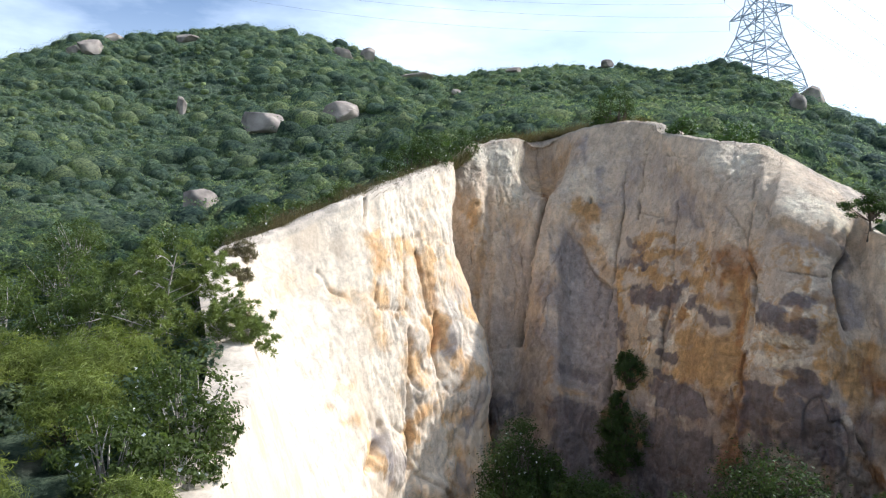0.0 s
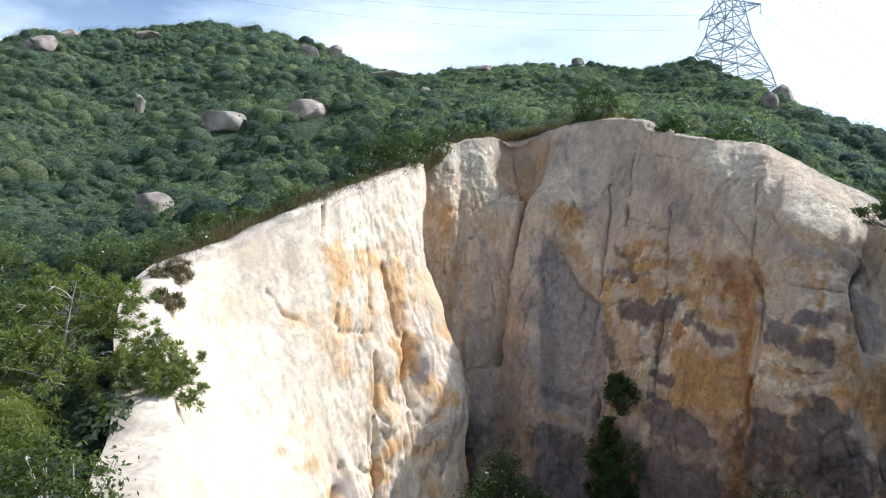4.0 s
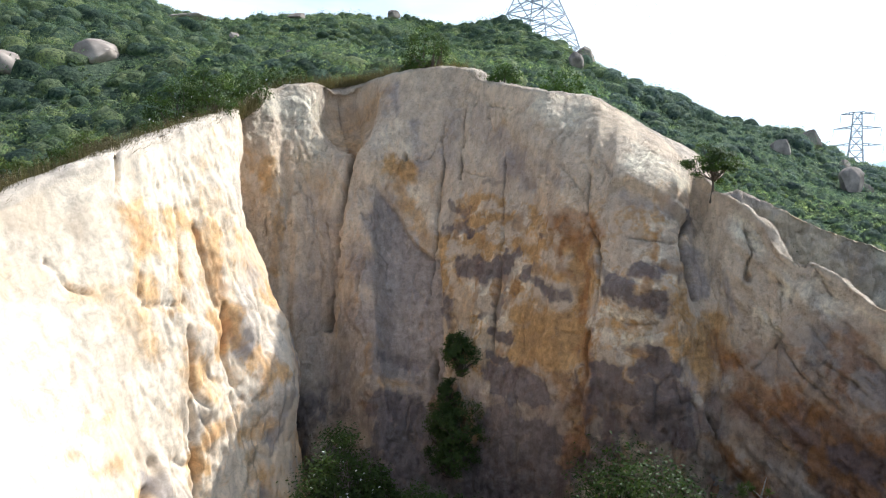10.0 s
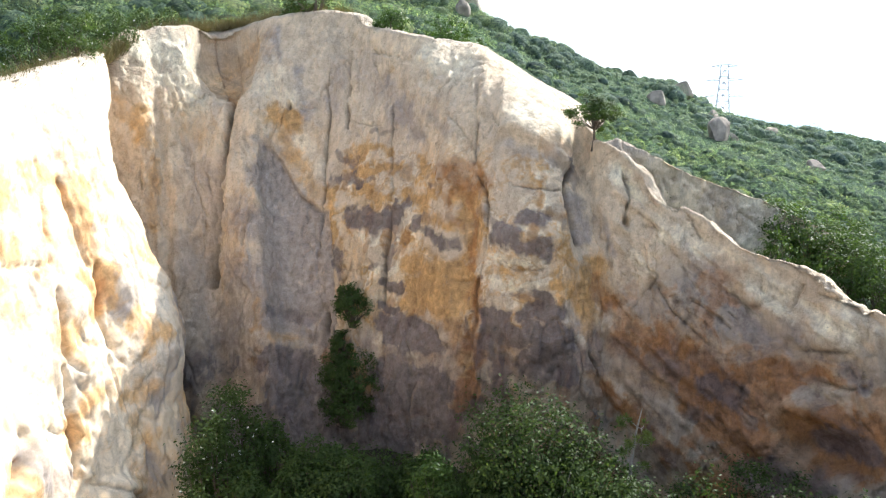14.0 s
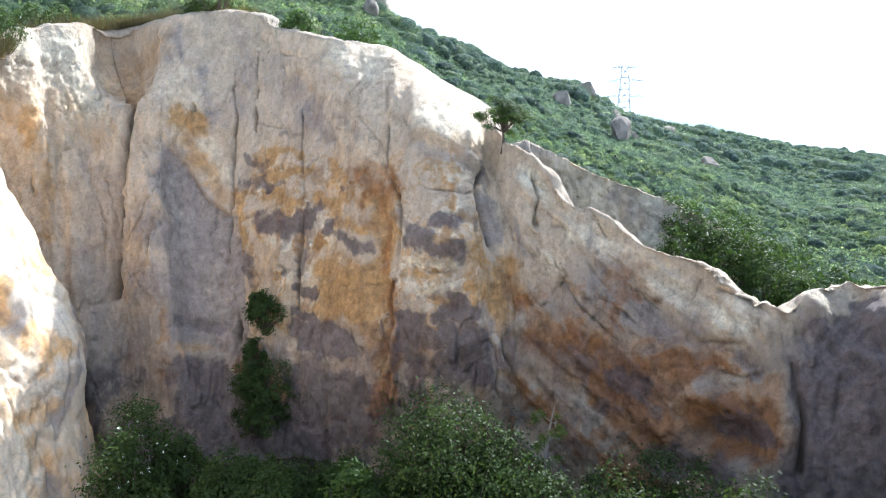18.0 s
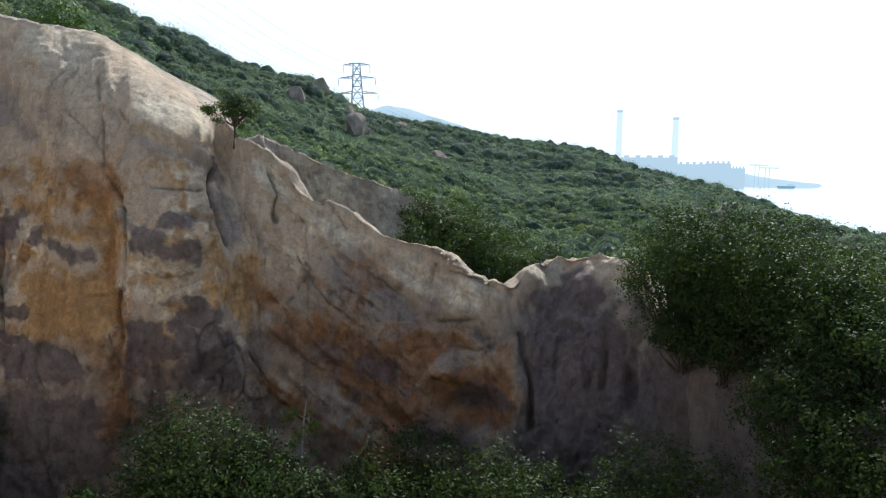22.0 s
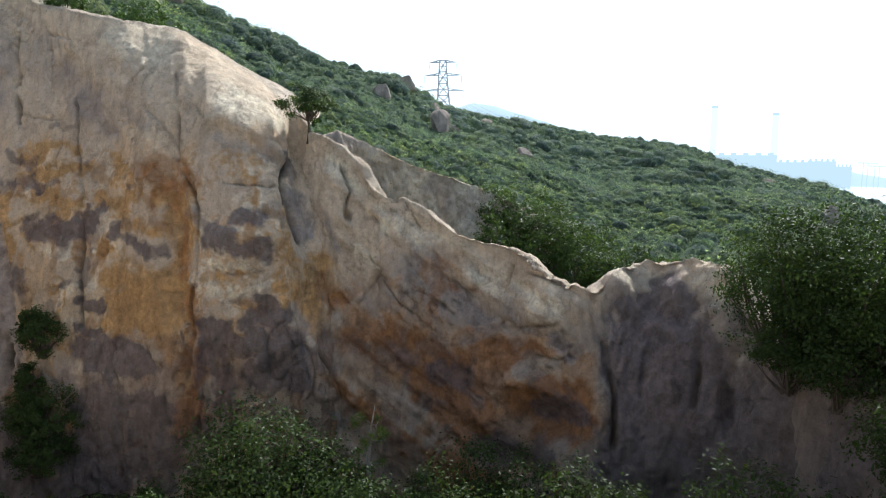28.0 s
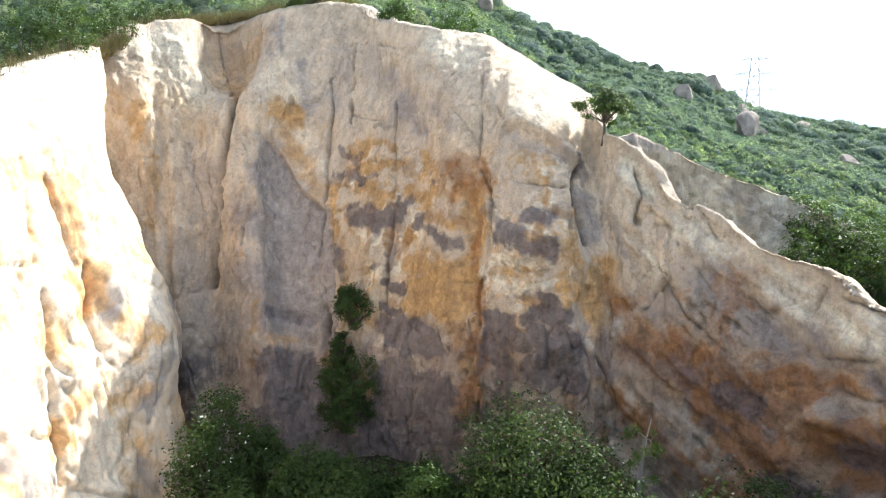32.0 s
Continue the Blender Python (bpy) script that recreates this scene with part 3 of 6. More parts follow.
GREY_A = [(0.8, 0.69, 7.6, 6.2, 7.8, 4.9), (0.65, 0.52, 9.7, 3.7, 9.6, 0.3), (0.5, 0.86, 12.3, 4.6, 11.8, 1.6), (0.5, 0.86, 14.5, 4.6, 14.9, 2.4), (0.6, 0.95, 15.8, 2.9, 17.1, 0.7),
          (0.6, 0.52, 19.8, 0.7, 20.7, -1.1), (0.6, 0.52, 17.6, 1.1, 18.5, -1.1), (0.6, 0.69, 26.5, -2.5, 29.1, -3.3), (0.75, 0.6, 30.9, -5.9, 31.8, -8),
          (0.9, 0.69, 31.7, -16.3, 32.5, -18.9), (0.95, 1.29, 6.7, -3.2, 8.1, -5.7), (0.95, 1.5, 5, -7.2, 8.5, -9), (0.9, 1.72, 4.4, -11.6, 7.9, -12.1),
          (0.9, 1.07, 9.4, -8.2, 9.3, -11.7), (0.75, 1.72, 3.3, -15, 7.8, -14.6)]
GREY_B = [(0.6, 0.69, 2.3, -3.6, 2.3, -8.8), (0.5, 0.86, 1.4, -1.9, 1.1, -7), (0.6, 1.03, 13.6, -17.7, 14.9, -20.8), (0.6, 1.29, 0.6, -9.6, 1.2, -14.9),
          (0.75, 0.43, 31.3, -6, 31.7, -9.2), (0.7, 0.34, 33.8, -8.3, 34, -10.1), (0.8, 0.43, 38, -18.8, 39.9, -20.5, 41.3, -22.2), (0.5, 0.6, 41.6, -12.4, 44.4, -15.4, 46.8, -17.1),
          (0.6, 0.52, 50.8, -17.3, 52.6, -18.4), (0.7, 1.29, 55.9, -17.3, 56.9, -20.5), (0.6, 1.72, 59.1, -16.1, 62.1, -19.8), (0.5, 0.6, 39.3, -9.2, 43, -13.7),
          (0.55, 0.43, 45.3, -12.7, 47.6, -15.3)]
GREY = GREY_A + GREY_B
WOCHRE_A = [(0.85, 0.95, -12.1, -2.7, -11.7, -4.5, -11.3, -5.8), (0.75, 0.6, -9.4, -3, -9.2, -4.5), (0.85, 0.86, -7.5, -4.1, -6.6, -5.9, -6.2, -7.7),
            (0.75, 0.6, -6.6, -7.7, -6, -10.3, -5.6, -13.3), (0.5, 0.43, -8.8, -5, -8.6, -9.3), (0.6, 0.43, -10.9, -9.7, -8.8, -10.1), (0.9, 0.56, -6, -11.6, -5.8, -13.8),
            (0.7, 0.69, -11.7, -7.5, -10.9, -8.8), (0.5, 1.29, -12.6, -10.8, -11.4, -12.6), (0.45, 0.95, -15.8, -8.6, -13.4, -9.1), (0.65, 0.86, -7.6, -16.2, -8.4, -14.5),
            (0.9, 0.69, -6.7, -19.5, -7.6, -20.7), (0.8, 0.69, -4, -14.7, -3.2, -16, -3.6, -16.8)]
WOCHRE_B = [(0.7, 0.69, -4.5, -20.1, -3.2, -19.7), (0.6, 0.69, -15.6, -17.5, -14.4, -18.1), (0.65, 0.43, -2.7, -9.1, -2, -10.4), (0.4, 1.29, -6.6, -2.4, -3.1, -6.9),
            (0.5, 0.43, -16.6, -19.4, -16.8, -20.1), (0.3, 1.72, -24.7, -9.1, -19.6, -7.1), (0.85, 0.43, -12, -23, -12, -25.3), (0.7, 0.69, -14.8, -21.1, -13.7, -21.5),
            (0.75, 0.39, -8.2, -21.3, -7.7, -22.6), (0.6, 0.6, -4, -21.9, -3.2, -22.9), (0.5, 0.77, -0, -20.8, 0.6, -24.6)]
WOCHRE = WOCHRE_A + WOCHRE_B
WRUST = [(0.65, 0.47, -11.9, -3.6, -11.5, -5.3), (0.6, 0.39, -6.4, -6.3, -6.2, -9.4), (0.7, 0.34, -5.8, -11.2, -5.8, -13.3), (0.6, 0.43, -7, -19.8, -7.4, -20.5),
         (0.6, 0.34, -3.6, -15.6, -3.4, -16.2), (0.5, 0.47, -7.3, -4.6, -6.8, -5.9)]
# the stroke from bearing -0.9 paints shade along the right edge
WGREY_A = [(0.95, 0.82, -4.5, -9.9, -4.2, -12.1, -4.5, -13.8), (0.85, 0.69, -3.1, -13, -2.7, -15.2), (0.85, 0.95, -4.5, -17.6, -3.2, -18.1), (0.85, 0.73, -7.5, -11.5, -8, -13.7),
           (0.65, 0.77, -10.6, -14.1, -10.2, -15.2), (0.65, 0.95, -21.2, -13.4, -20.5, -15), (0.65, 1.03, -18.7, -15.6, -17.9, -16.5), (0.5, 0.6, -20.8, -11, -20.3, -11.9),
           (0.75, 0.56, -7.4, -18.7, -7.8, -19.5), (0.95, 0.77, -0.9, -13.5, -0.2, -17.4), (0.6, 0.86, -21.7, -17.5, -20.6, -18.8), (0.45, 1.29, -25.6, -18, -24.5, -18.6),
           (0.75, 0.56, -2.3, -16.5, -2.5, -20.6), (0.5, 0.47, -3.5, -6.8, -3.1, -8.6)]
WGREY_B = [(0.6, 0.39, -4.9, -7.7, -4.4, -8.6), (0.9, 0.56, -11.2, -22.4, -10.9, -25.1), (0.8, 0.86, -9.8, -24.2, -9.6, -26.1), (0.7, 0.95, -4.1, -23.6, -2.5, -26.2),
           (0.6, 0.86, -0.6, -22.4, 0.1, -26.5)]
WGREY = WGREY_A + WGREY_B
CRACKS_A = [(0.05, 0.35, 11.5, 2.9, 11.7, 0.7, 11.3, -1.9, 11, -5, 10.5, -8.2, 10.2, -10.4), (0.13, 1, 4.5, 2.2, 4, -0.2, 3.4, -2.3, 2.9, -4.5, 2.7, -8, 2.5, -10.1, 2.2, -12.3),
            (0.04, 0.2, 16.5, 1.6, 16.3, -2, 16.4, -5.1, 16.2, -7.1), (0.06, 0.35, 16.2, -7.1, 16, -9.1, 15.6, -11.4, 15.5, -14.6), (0.05, 0.3, 13.4, 5, 13.3, 3.3, 13, -0.6),
            (0.05, 0.3, 23.1, 3.2, 23.1, 0.7, 22.9, -3.3), (0.05, 0.35, 23, -4.2, 23.7, -5.5, 24.1, -6.9, 23.9, -9.1, 23.5, -11.4, 22.9, -13.6, 23.2, -15.8, 22.5, -19)]
CRACKS_B = [(0.05, 0.12, 20.9, 0.7, 21.8, -0.6, 22.7, -2.1), (0.03, 0.1, 13.1, 0, 15.8, -0.3), (0.04, 0.16, 25.9, -5.1, 27.9, -5.4, 29.8, -5.5), (0.05, 0.2, 24.4, 0.6, 24.9, -0.7),
            (0.08, 0.5, 30.6, -2.2, 30.4, -5, 31, -8.1, 31.5, -9.8), (0.04, 0.14, 24.9, -11.3, 26.3, -12, 28.7, -11.8), (0.12, 0.6, 10.6, -14.5, 10.7, -18.9),
            (0.05, 0.2, 11.3, -16.3, 11.2, -20.2), (0.06, 0.35, 23.6, -17.2, 23.5, -20.7, 22.8, -23.7), (0.05, 0.25, 22, -19.8, 22.3, -22.4),
            (0.05, 0.25, 4.7, -9.4, 4.7, -8, 5.2, -7.2), (0.04, 0.2, 2.3, -4, 2.4, -8)]
CRACKS_C = [(0.05, 0.2, -2.2, -2.7, -2.3, -4.8), (0.05, 0.2, 15.2, 5.5, 17.1, 5), (0.05, 0.2, 20.2, 2, 21.1, 3.3, 21.3, 4.5), (0.05, 0.3, 34.6, -3.8, 35.2, -6.1, 34.8, -7.9),
            (0.05, 0.2, 36.3, -10.4, 36.8, -11.5, 37.5, -12, 37, -12.9), (0.04, 0.2, 37, -12, 38.9, -14.7, 40.3, -16, 41.7, -16.8), (0.05, 0.2, 40.3, -13.7, 43.1, -15.5),
            (0.05, 0.25, 43, -12.8, 44.9, -14.5), (0.06, 0.25, 47.6, -11.8, 46.7, -14.5), (0.05, 0.2, 48.6, -12.6, 51.5, -13.3, 52, -15.9), (0.08, 0.4, 51.9, -13.3, 52.2, -15.5),
            (0.05, 0.2, 47.6, -16.6, 50.7, -16.4)]
CRACKS_D = [(0.08, 0.6, 54.9, -17.4, 55.5, -20.7, 55.7, -24.7), (0.08, 0.45, 61.6, -15.8, 61.4, -19.1, 61.2, -21.5), (0.06, 0.3, 57.8, -17.9, 57.6, -21.2),
            (0.06, 0.3, 64, -13.9, 64.6, -15.8), (0.05, 0.2, 49.1, -18.7, 51.3, -19, 52.1, -18.5), (0.06, 0.25, 44.3, -19.8, 45.5, -21.1), (0.06, 0.3, 32.5, -18.2, 33, -20)]
CRACKS = CRACKS_A + CRACKS_B + CRACKS_C + CRACKS_D
WCRACKS_A = [(0.05, 0.3, -12.8, 1.8, -12.7, -0.1, -12.9, -1.9), (0.05, 0.3, -8.8, -2.8, -8.6, -6.7, -8.6, -10), (0.05, 0.25, -11.3, -5.8, -11.6, -9.2),
             (0.04, 0.2, -11.4, -9.9, -8.8, -10.1), (0.05, 0.3, -7.5, -4.1, -6.8, -7.6, -6.2, -10.3), (0.06, 0.4, -5.6, -10.3, -5.8, -13.8, -5.2, -16.3),
             (0.05, 0.25, -4.1, -9.6, -3.1, -12.1, -3.1, -13.9), (0.05, 0.3, -8.4, -11.9, -8.4, -16.1, -7.6, -17.8), (0.05, 0.2, -17.7, -6.4, -16.2, -8.5, -15, -9),
             (0.05, 0.25, -3.5, 1.2, -3.1, -2.4, -2.6, -5.1), (0.04, 0.15, -16.3, -13.1, -16.5, -15.5), (0.06, 0.35, -8.5, -17.4, -8.3, -19.8)]
WCRACKS_B = [(0.05, 0.2, -10, -1, -9.8, -4.1), (0.08, 0.5, -11.4, -21.2, -12.3, -25.6), (0.06, 0.4, -8.5, -19.7, -8.1, -24.9), (0.06, 0.3, -7.5, -25.4, -5.9, -26, -3.9, -27.1)]
WCRACKS = WCRACKS_A + WCRACKS_B
# bulges and hollows: bearing, elevation, half width and half height in degrees, metres outwards
SWELLS = [(4.2, 4.7, 1.9, 2.4, -1.7), (-1.9, 1.1, 0.7, 4.7, 0.35), (-1.1, -2.9, 0.4, 1.5, 0.3), (7.5, 2, 2.6, 4.3, 0.35), (27.1, -9.5, 2.4, 1.9, 0.35), (27.2, -12.8, 1.9, 0.7, 0.12), (28.2, -17, 2.4, 1.9, 0.3), (22.1, -9.1, 1.2, 6.5, -0.4),
          (8.8, 1.0, 0.13, 0.22, -0.5), (17.6, -19, 2.2, 3.9, 0.3), (13.9, -9.1, 1.3, 2.6, 0.15), (18.9, -11, 1.3, 2.2, 0.12), (23.4, -19.8, 0.4, 3.9, 0.3), (-0.9, -4.8, 0.5, 6.9, -0.3), (15.2, 2.9, 1.1, 3, -0.2), (19.3, 2.8, 1.7, 2.6, 0.2)]
RIDGE_SWELLS = [(35, -7.9, 0.26, 0.4, -0.5), (48.7, -20.5, 2.2, 0.6, 0.35), (50.8, -23.2, 2.2, 1.5, -0.7), (50.3, -15.2, 2.2, 1.3, 0.3), (56.5, -13.9, 1.7, 1.7, 0.2), (59.5, -13.2, 1.1, 1.5, 0.2), (63.5, -21.1, 0.5, 1.7, -0.6), (33.7, -16.2, 0.8, 0.6, 0.15), (32.5, -20, 0.5, 0.4, 0.2), (38.9, -19.1, 0.7, 2.2, 0.1)]
WHITE_SWELLS = [(-4.2, -11.7, 0.95, 2.4, 0.45), (-3.2, -16.4, 1.9, 2.6, 0.35), (-7.5, -12.8, 1, 1.5, 0.2), (-11.9, -1, 0.6, 1.7, -0.2), (-3, -2.4, 1.0, 4.7, -0.45), (-1.4, -14.8, 1.3, 4.7, 0.5), (-7.2, -17.5, 0.8, 1.1, 0.25), (-11.1, -23.5, 0.7, 2.6, 0.4), (-9.7, -25, 0.8, 2.2, 0.4), (-5.6, -26.5, 1.7, 1.1, 0.5)]


def bearings(p):
    return np.degrees(np.arctan2(p[:, 0], p[:, 1])), np.hypot(p[:, 0], p[:, 1])


def along(az, el, bends):
    """Distance in degrees from a line through the bends, and the side on which it lies."""
    near, side = np.full(len(az), 99.0), np.zeros(len(az))
    squeeze = np.cos(np.radians(el))
    pts = [(bends[k], bends[k + 1]) for k in range(0, len(bends), 2)]
    for (a0, e0), (a1, e1) in zip(pts[:-1], pts[1:]):
        u, v = (az - a0) * squeeze, el - e0
        du, dv = (a1 - a0) * squeeze, e1 - e0
        f = np.clip((u * du + v * dv) / (du * du + dv * dv + 1e-9), 0, 1)
        d = np.hypot(u - f * du, v - f * dv)
        hit = d < near
        side = np.where(hit, np.sign(u * dv - v * du), side)
        near = np.where(hit, d, near)
    return near, side


def stain(az, el, p, strokes, wander, seed, soft=0.55):
    """0..1, one inside the strokes, their outlines drawn out by noise."""
    q = p * np.array([1.7, 1.7, 1.4])
    wx = (fbm(q, seed, 6, 0.62) - 0.5) * wander
    wy = (fbm(q + 31.0, seed + 9, 6, 0.62) - 0.5) * wander
    thin = 0.35 * (fbm(p * np.array([2.2, 2.2, 1.3]) + 7.0, seed + 17, 5, 0.65) - 0.5)
    out = np.zeros(len(p))
    for power, half, *bends in strokes:
        reach = half * (1 + soft) + 0.5 * wander
        a_, e_ = bends[0::2], bends[1::2]
        i = np.nonzero((az > min(a_) - reach) & (az < max(a_) + reach) & (el > min(e_) - reach) & (el < max(e_) + reach))[0]
        if len(i):
            d, _ = along(az[i] + wx[i], el[i] + wy[i], bends)
            out[i] = np.maximum(out[i], np.clip(power * smooth(half * (1 + soft), half * (1 - soft), d) * (1 + 2.2 * thin[i]), 0, 1))
    return out


def cells(p, seed):
    """Worley cells: a random value for each cell, and how near its border is (0 at the border)."""
    base = np.floor(p - 0.5).astype(np.int64)
    best, second, val = np.full(len(p), 9.0), np.full(len(p), 9.0), np.zeros(len(p))
    for dx in (0, 1):
        for dy in (0, 1):
            for dz in (0, 1):
                q = base + np.array([dx, dy, dz])
                h = (q[:, 0] * 73856093 ^ q[:, 1] * 19349663 ^ q[:, 2] * 83492791 ^ seed * 2654435761) & 0xFFFFFFFF
                h = ((h ^ (h >> 13)) * 1274126177) & 0xFFFFFFFF
                f = np.stack([(h & 1023) / 1023.0, ((h >> 10) & 1023) / 1023.0, ((h >> 20) & 1023) / 1023.0], 1)
                d = np.linalg.norm(q + 0.2 + 0.6 * f - p, axis=1)
                near = d < best
                second = np.where(near, best, np.minimum(second, d))
                val = np.where(near, f[:, 0], val)
                best = np.where(near, d, best)
    return val, second - best


FACES = {}


def rock_face(name, table, foot_z, step, material, cracks, swells, label, pale_rock=False, painted=True, crown=4.5, rough=1.0, seed=1, lean_z=-14.0, fall=0.0):
    at_ = even(table, step)
    c = spline(table, at_)
    jag = np.c_[c[:, :2] * 0.55, np.zeros(len(c))]
    c[:, 2] += (fbm(jag, seed + 300, 4, 0.6) - 0.5) * 0.4
    if name == "cliff_ridge":
        c[:, 2] += (fbm(jag * 3.0, seed + 310, 4, 0.65) - 0.5) * 0.2
    rim, foot, power = c[:, :3], np.c_[c[:, 3:5], np.full(len(c), foot_z)], c[:, 5]
    tall = np.maximum(rim[:, 2] - foot_z, 1.0).mean()
    rows = int(tall / step)
    t = np.linspace(0, 1, rows)
    z = foot[None, :, 2] + (rim - foot)[None, :, 2] * t[:, None]
    lean = np.clip((z - lean_z) / (rim[None, :, 2] - lean_z), 0, 1) ** power[None, :]
    plan = foot[None, :, :2] + (rim - foot)[None, :, :2] * lean[:, :, None]
    face = np.dstack([plan, z])
    tang = np.gradient(rim[:, :2], axis=0)
    tang /= np.linalg.norm(tang, axis=1)[:, None] + 1e-9
    out = np.c_[-tang[:, 1], tang[:, 0]]
    away = np.c_[rim[:, 0], rim[:, 1]] - np.c_[foot[:, 0], foot[:, 1]]
    out *= np.sign((out * away).sum(1))[:, None]
    for _ in range(6):
        out[1:-1] = (out[:-2] + out[1:-1] + out[2:]) / 3
    out /= np.linalg.norm(out, axis=1)[:, None]
    reach = np.linspace(0.08, 1, int(crown / step / 1.6)) ** 1.4 * crown
    ends = np.linspace(0, 1, len(c))
    depth = 1 - 0.88 * smooth(0.90, 0.97, ends) if name == "cliff_main" else np.ones(len(c))
    back = rim[None, :, :2] + out[None] * (reach[:, None] * depth[None])[:, :, None]
    bz = rim[None, :, 2] + 0.10 * (1 - np.exp(-reach / 0.3))[:, None] - (0.22 * np.maximum(0, reach - 0.3) ** 1.6 + fall * reach)[:, None]
    pts = np.concatenate([face, np.dstack([back, np.broadcast_to(bz, back.shape[:2])])], 0)
    du, dv = np.gradient(pts, axis=1), np.gradient(pts, axis=0)
    nrm = np.cross(du, dv)
    nrm /= np.linalg.norm(nrm, axis=2)[:, :, None] + 1e-9
    mid = nrm[rows // 2]
    if (mid[:, :2] * out).sum() > 0:
        nrm = -nrm
    p = pts.reshape(-1, 3).copy()
    az, r = bearings(p)
    el = np.degrees(np.arctan2(p[:, 2], r))
    tv = np.r_[t, np.ones(len(reach))][:, None].repeat(len(c), 1).ravel()
    over = np.r_[np.zeros(rows), reach][:, None].repeat(len(c), 1).ravel()
    amp = rough * (1 - 0.55 * smooth(0.92, 1.0, tv)) * (1 - 0.7 * smooth(0.3, 2.5, over))
    ribs = fbm(p * np.array([0.42, 0.42, 0.13]), seed, 3) - 0.5
    steps = ribs * 8
    ribs = 0.35 * ribs + 0.65 * (np.floor(steps) + smooth(0.72, 1.0, steps - np.floor(steps))) / 8
    crease = np.abs(fbm(p * np.array([0.55, 0.55, 0.22]) + 2.0, seed + 30, 4) - 0.5)
    crease2 = np.abs(fbm(p * np.array([1.3, 1.3, 0.6]) + 7.0, seed + 35, 4) - 0.5)
    creases = 0.22 * np.exp(-(crease / 0.010) ** 2) + 0.07 * np.exp(-(crease2 / 0.012) ** 2)
    block = np.abs(fbm(p * np.array([0.9, 0.9, 0.45]) + 5.0, seed + 20, 4) - 0.5)
    fine = fbm(p * np.array([2.6, 2.6, 1.5]), seed + 40, 4) - 0.5
    tiny = fbm(p * np.array([5.0, 5.0, 3.2]), seed + 60, 3, 0.6) - 0.5
    warp = np.stack([fbm(p * 0.7 + 9.0 * k, seed + 70 + k, 3) for k in range(3)], 1) - 0.5
    v1, e1 = cells((p + warp * 1.6) * np.array([0.55, 0.55, 0.30]), seed)
    v2, e2 = cells((p + warp * 1.2) * np.array([1.5, 1.5, 0.85]), seed + 1)
    v3, e3 = cells((p + warp * 0.8) * np.array([1.1, 1.1, 0.10]), seed + 2)
    plane = (warp * (np.stack([v1, v2, v3], 1) - 0.5)).sum(1)
    slabs = 0.30 * (v3 - 0.5) * smooth(0.0, 0.035, e3) - 0.10 * np.exp(-(e3 / 0.03) ** 2)
    facets = 0.40 * (v1 - 0.5) * smooth(0.0, 0.05, e1) + 0.3 * plane - 0.05 * np.exp(-(e1 / 0.03) ** 2) + 0.09 * (v2 - 0.5) * smooth(0.0, 0.06, e2) - 0.03 * np.exp(-(e2 / 0.03) ** 2)
    mark = np.clip(0.26 * np.exp(-(crease / 0.008) ** 2) + 0.14 * np.exp(-(crease2 / 0.008) ** 2) + 0.18 * np.exp(-(e3 / 0.02) ** 2) + 0.10 * np.exp(-(e1 / 0.02) ** 2), 0, 1)
    if pale_rock:
        amp = amp * (0.35 + 0.75 * smooth(-14.5, -9.0, az) + 0.25 * smooth(-6.0, -9.0, p[:, 2]))
        disp = amp * (facets * 0.22 + slabs * 0.34 + 0.35 * ribs - 0.5 * creases + 0.12 * fine + 0.17 * tiny)
    else:
        dome = smooth(23.5, 25.5, az) * (1 - smooth(30.5, 31.5, az)) * smooth(-4.0, -2.2, p[:, 2])
        amp = amp * (1 - 0.65 * dome)
        disp = amp * (facets * 0.42 + slabs * 0.50 + 0.8 * ribs - 0.7 * creases + 0.22 * fine + 0.30 * tiny)
    if name == "cliff_ridge":
        across = np.radians(az) * r
        slant = np.c_[(p[:, 2] + 0.95 * across) * 0.60, (across - 0.95 * p[:, 2]) * 0.11, r * 0.1]
        fluted = smooth(32.5, 35, az) * (1 - smooth(52, 54, az)) * (1 - smooth(0.1, 1.0, over))
        flutes = fbm(slant, seed + 190, 4) - 0.5
        folds = np.abs(fbm(np.c_[slant[:, 0] * 0.8, slant[:, 1] * 0.8, slant[:, 2]] + 9.0, seed + 197, 3) - 0.5)
        disp += (1.5 * flutes + 1.1 * np.minimum(folds, 0.16)) * fluted
        seam = np.abs(fbm(np.c_[slant[:, 0] * 1.7, slant[:, 1] * 1.6, slant[:, 2]] + 3.0, seed + 195, 4) - 0.5)
        seam = np.exp(-(seam / 0.010) ** 2) * fluted * smooth(0.40, 0.52, fbm(p * 0.5 + 2.0, seed + 198, 3))
        disp -= 0.14 * seam
        mark = np.maximum(mark, 0.45 * seam)
        # upright ribs and pits of the knob
        ribbed = smooth(53.5, 55, az) * (1 - smooth(0.1, 1.0, over))
        disp += ribbed * (0.9 * (fbm(p * np.array([1.1, 1.1, 0.28]), seed + 330, 4) - 0.5) + 0.35 * (fbm(p * np.array([2.4, 2.4, 1.6]), seed + 335, 4, 0.6) - 0.5))
    wob = (fbm(p * np.array([0.8, 0.8, 1.0]), seed + 80, 5, 0.6) - 0.5)
    for a0, e0, wa, wh, amount in swells:
        d = ((az - a0 + wob * 0.7) / wa) ** 2 + ((el - e0 + wob) / wh) ** 2
        disp += amount * np.exp(-d ** 1.8) * (1 - smooth(0.0, 1.0, over))
    slab = np.zeros(len(p))
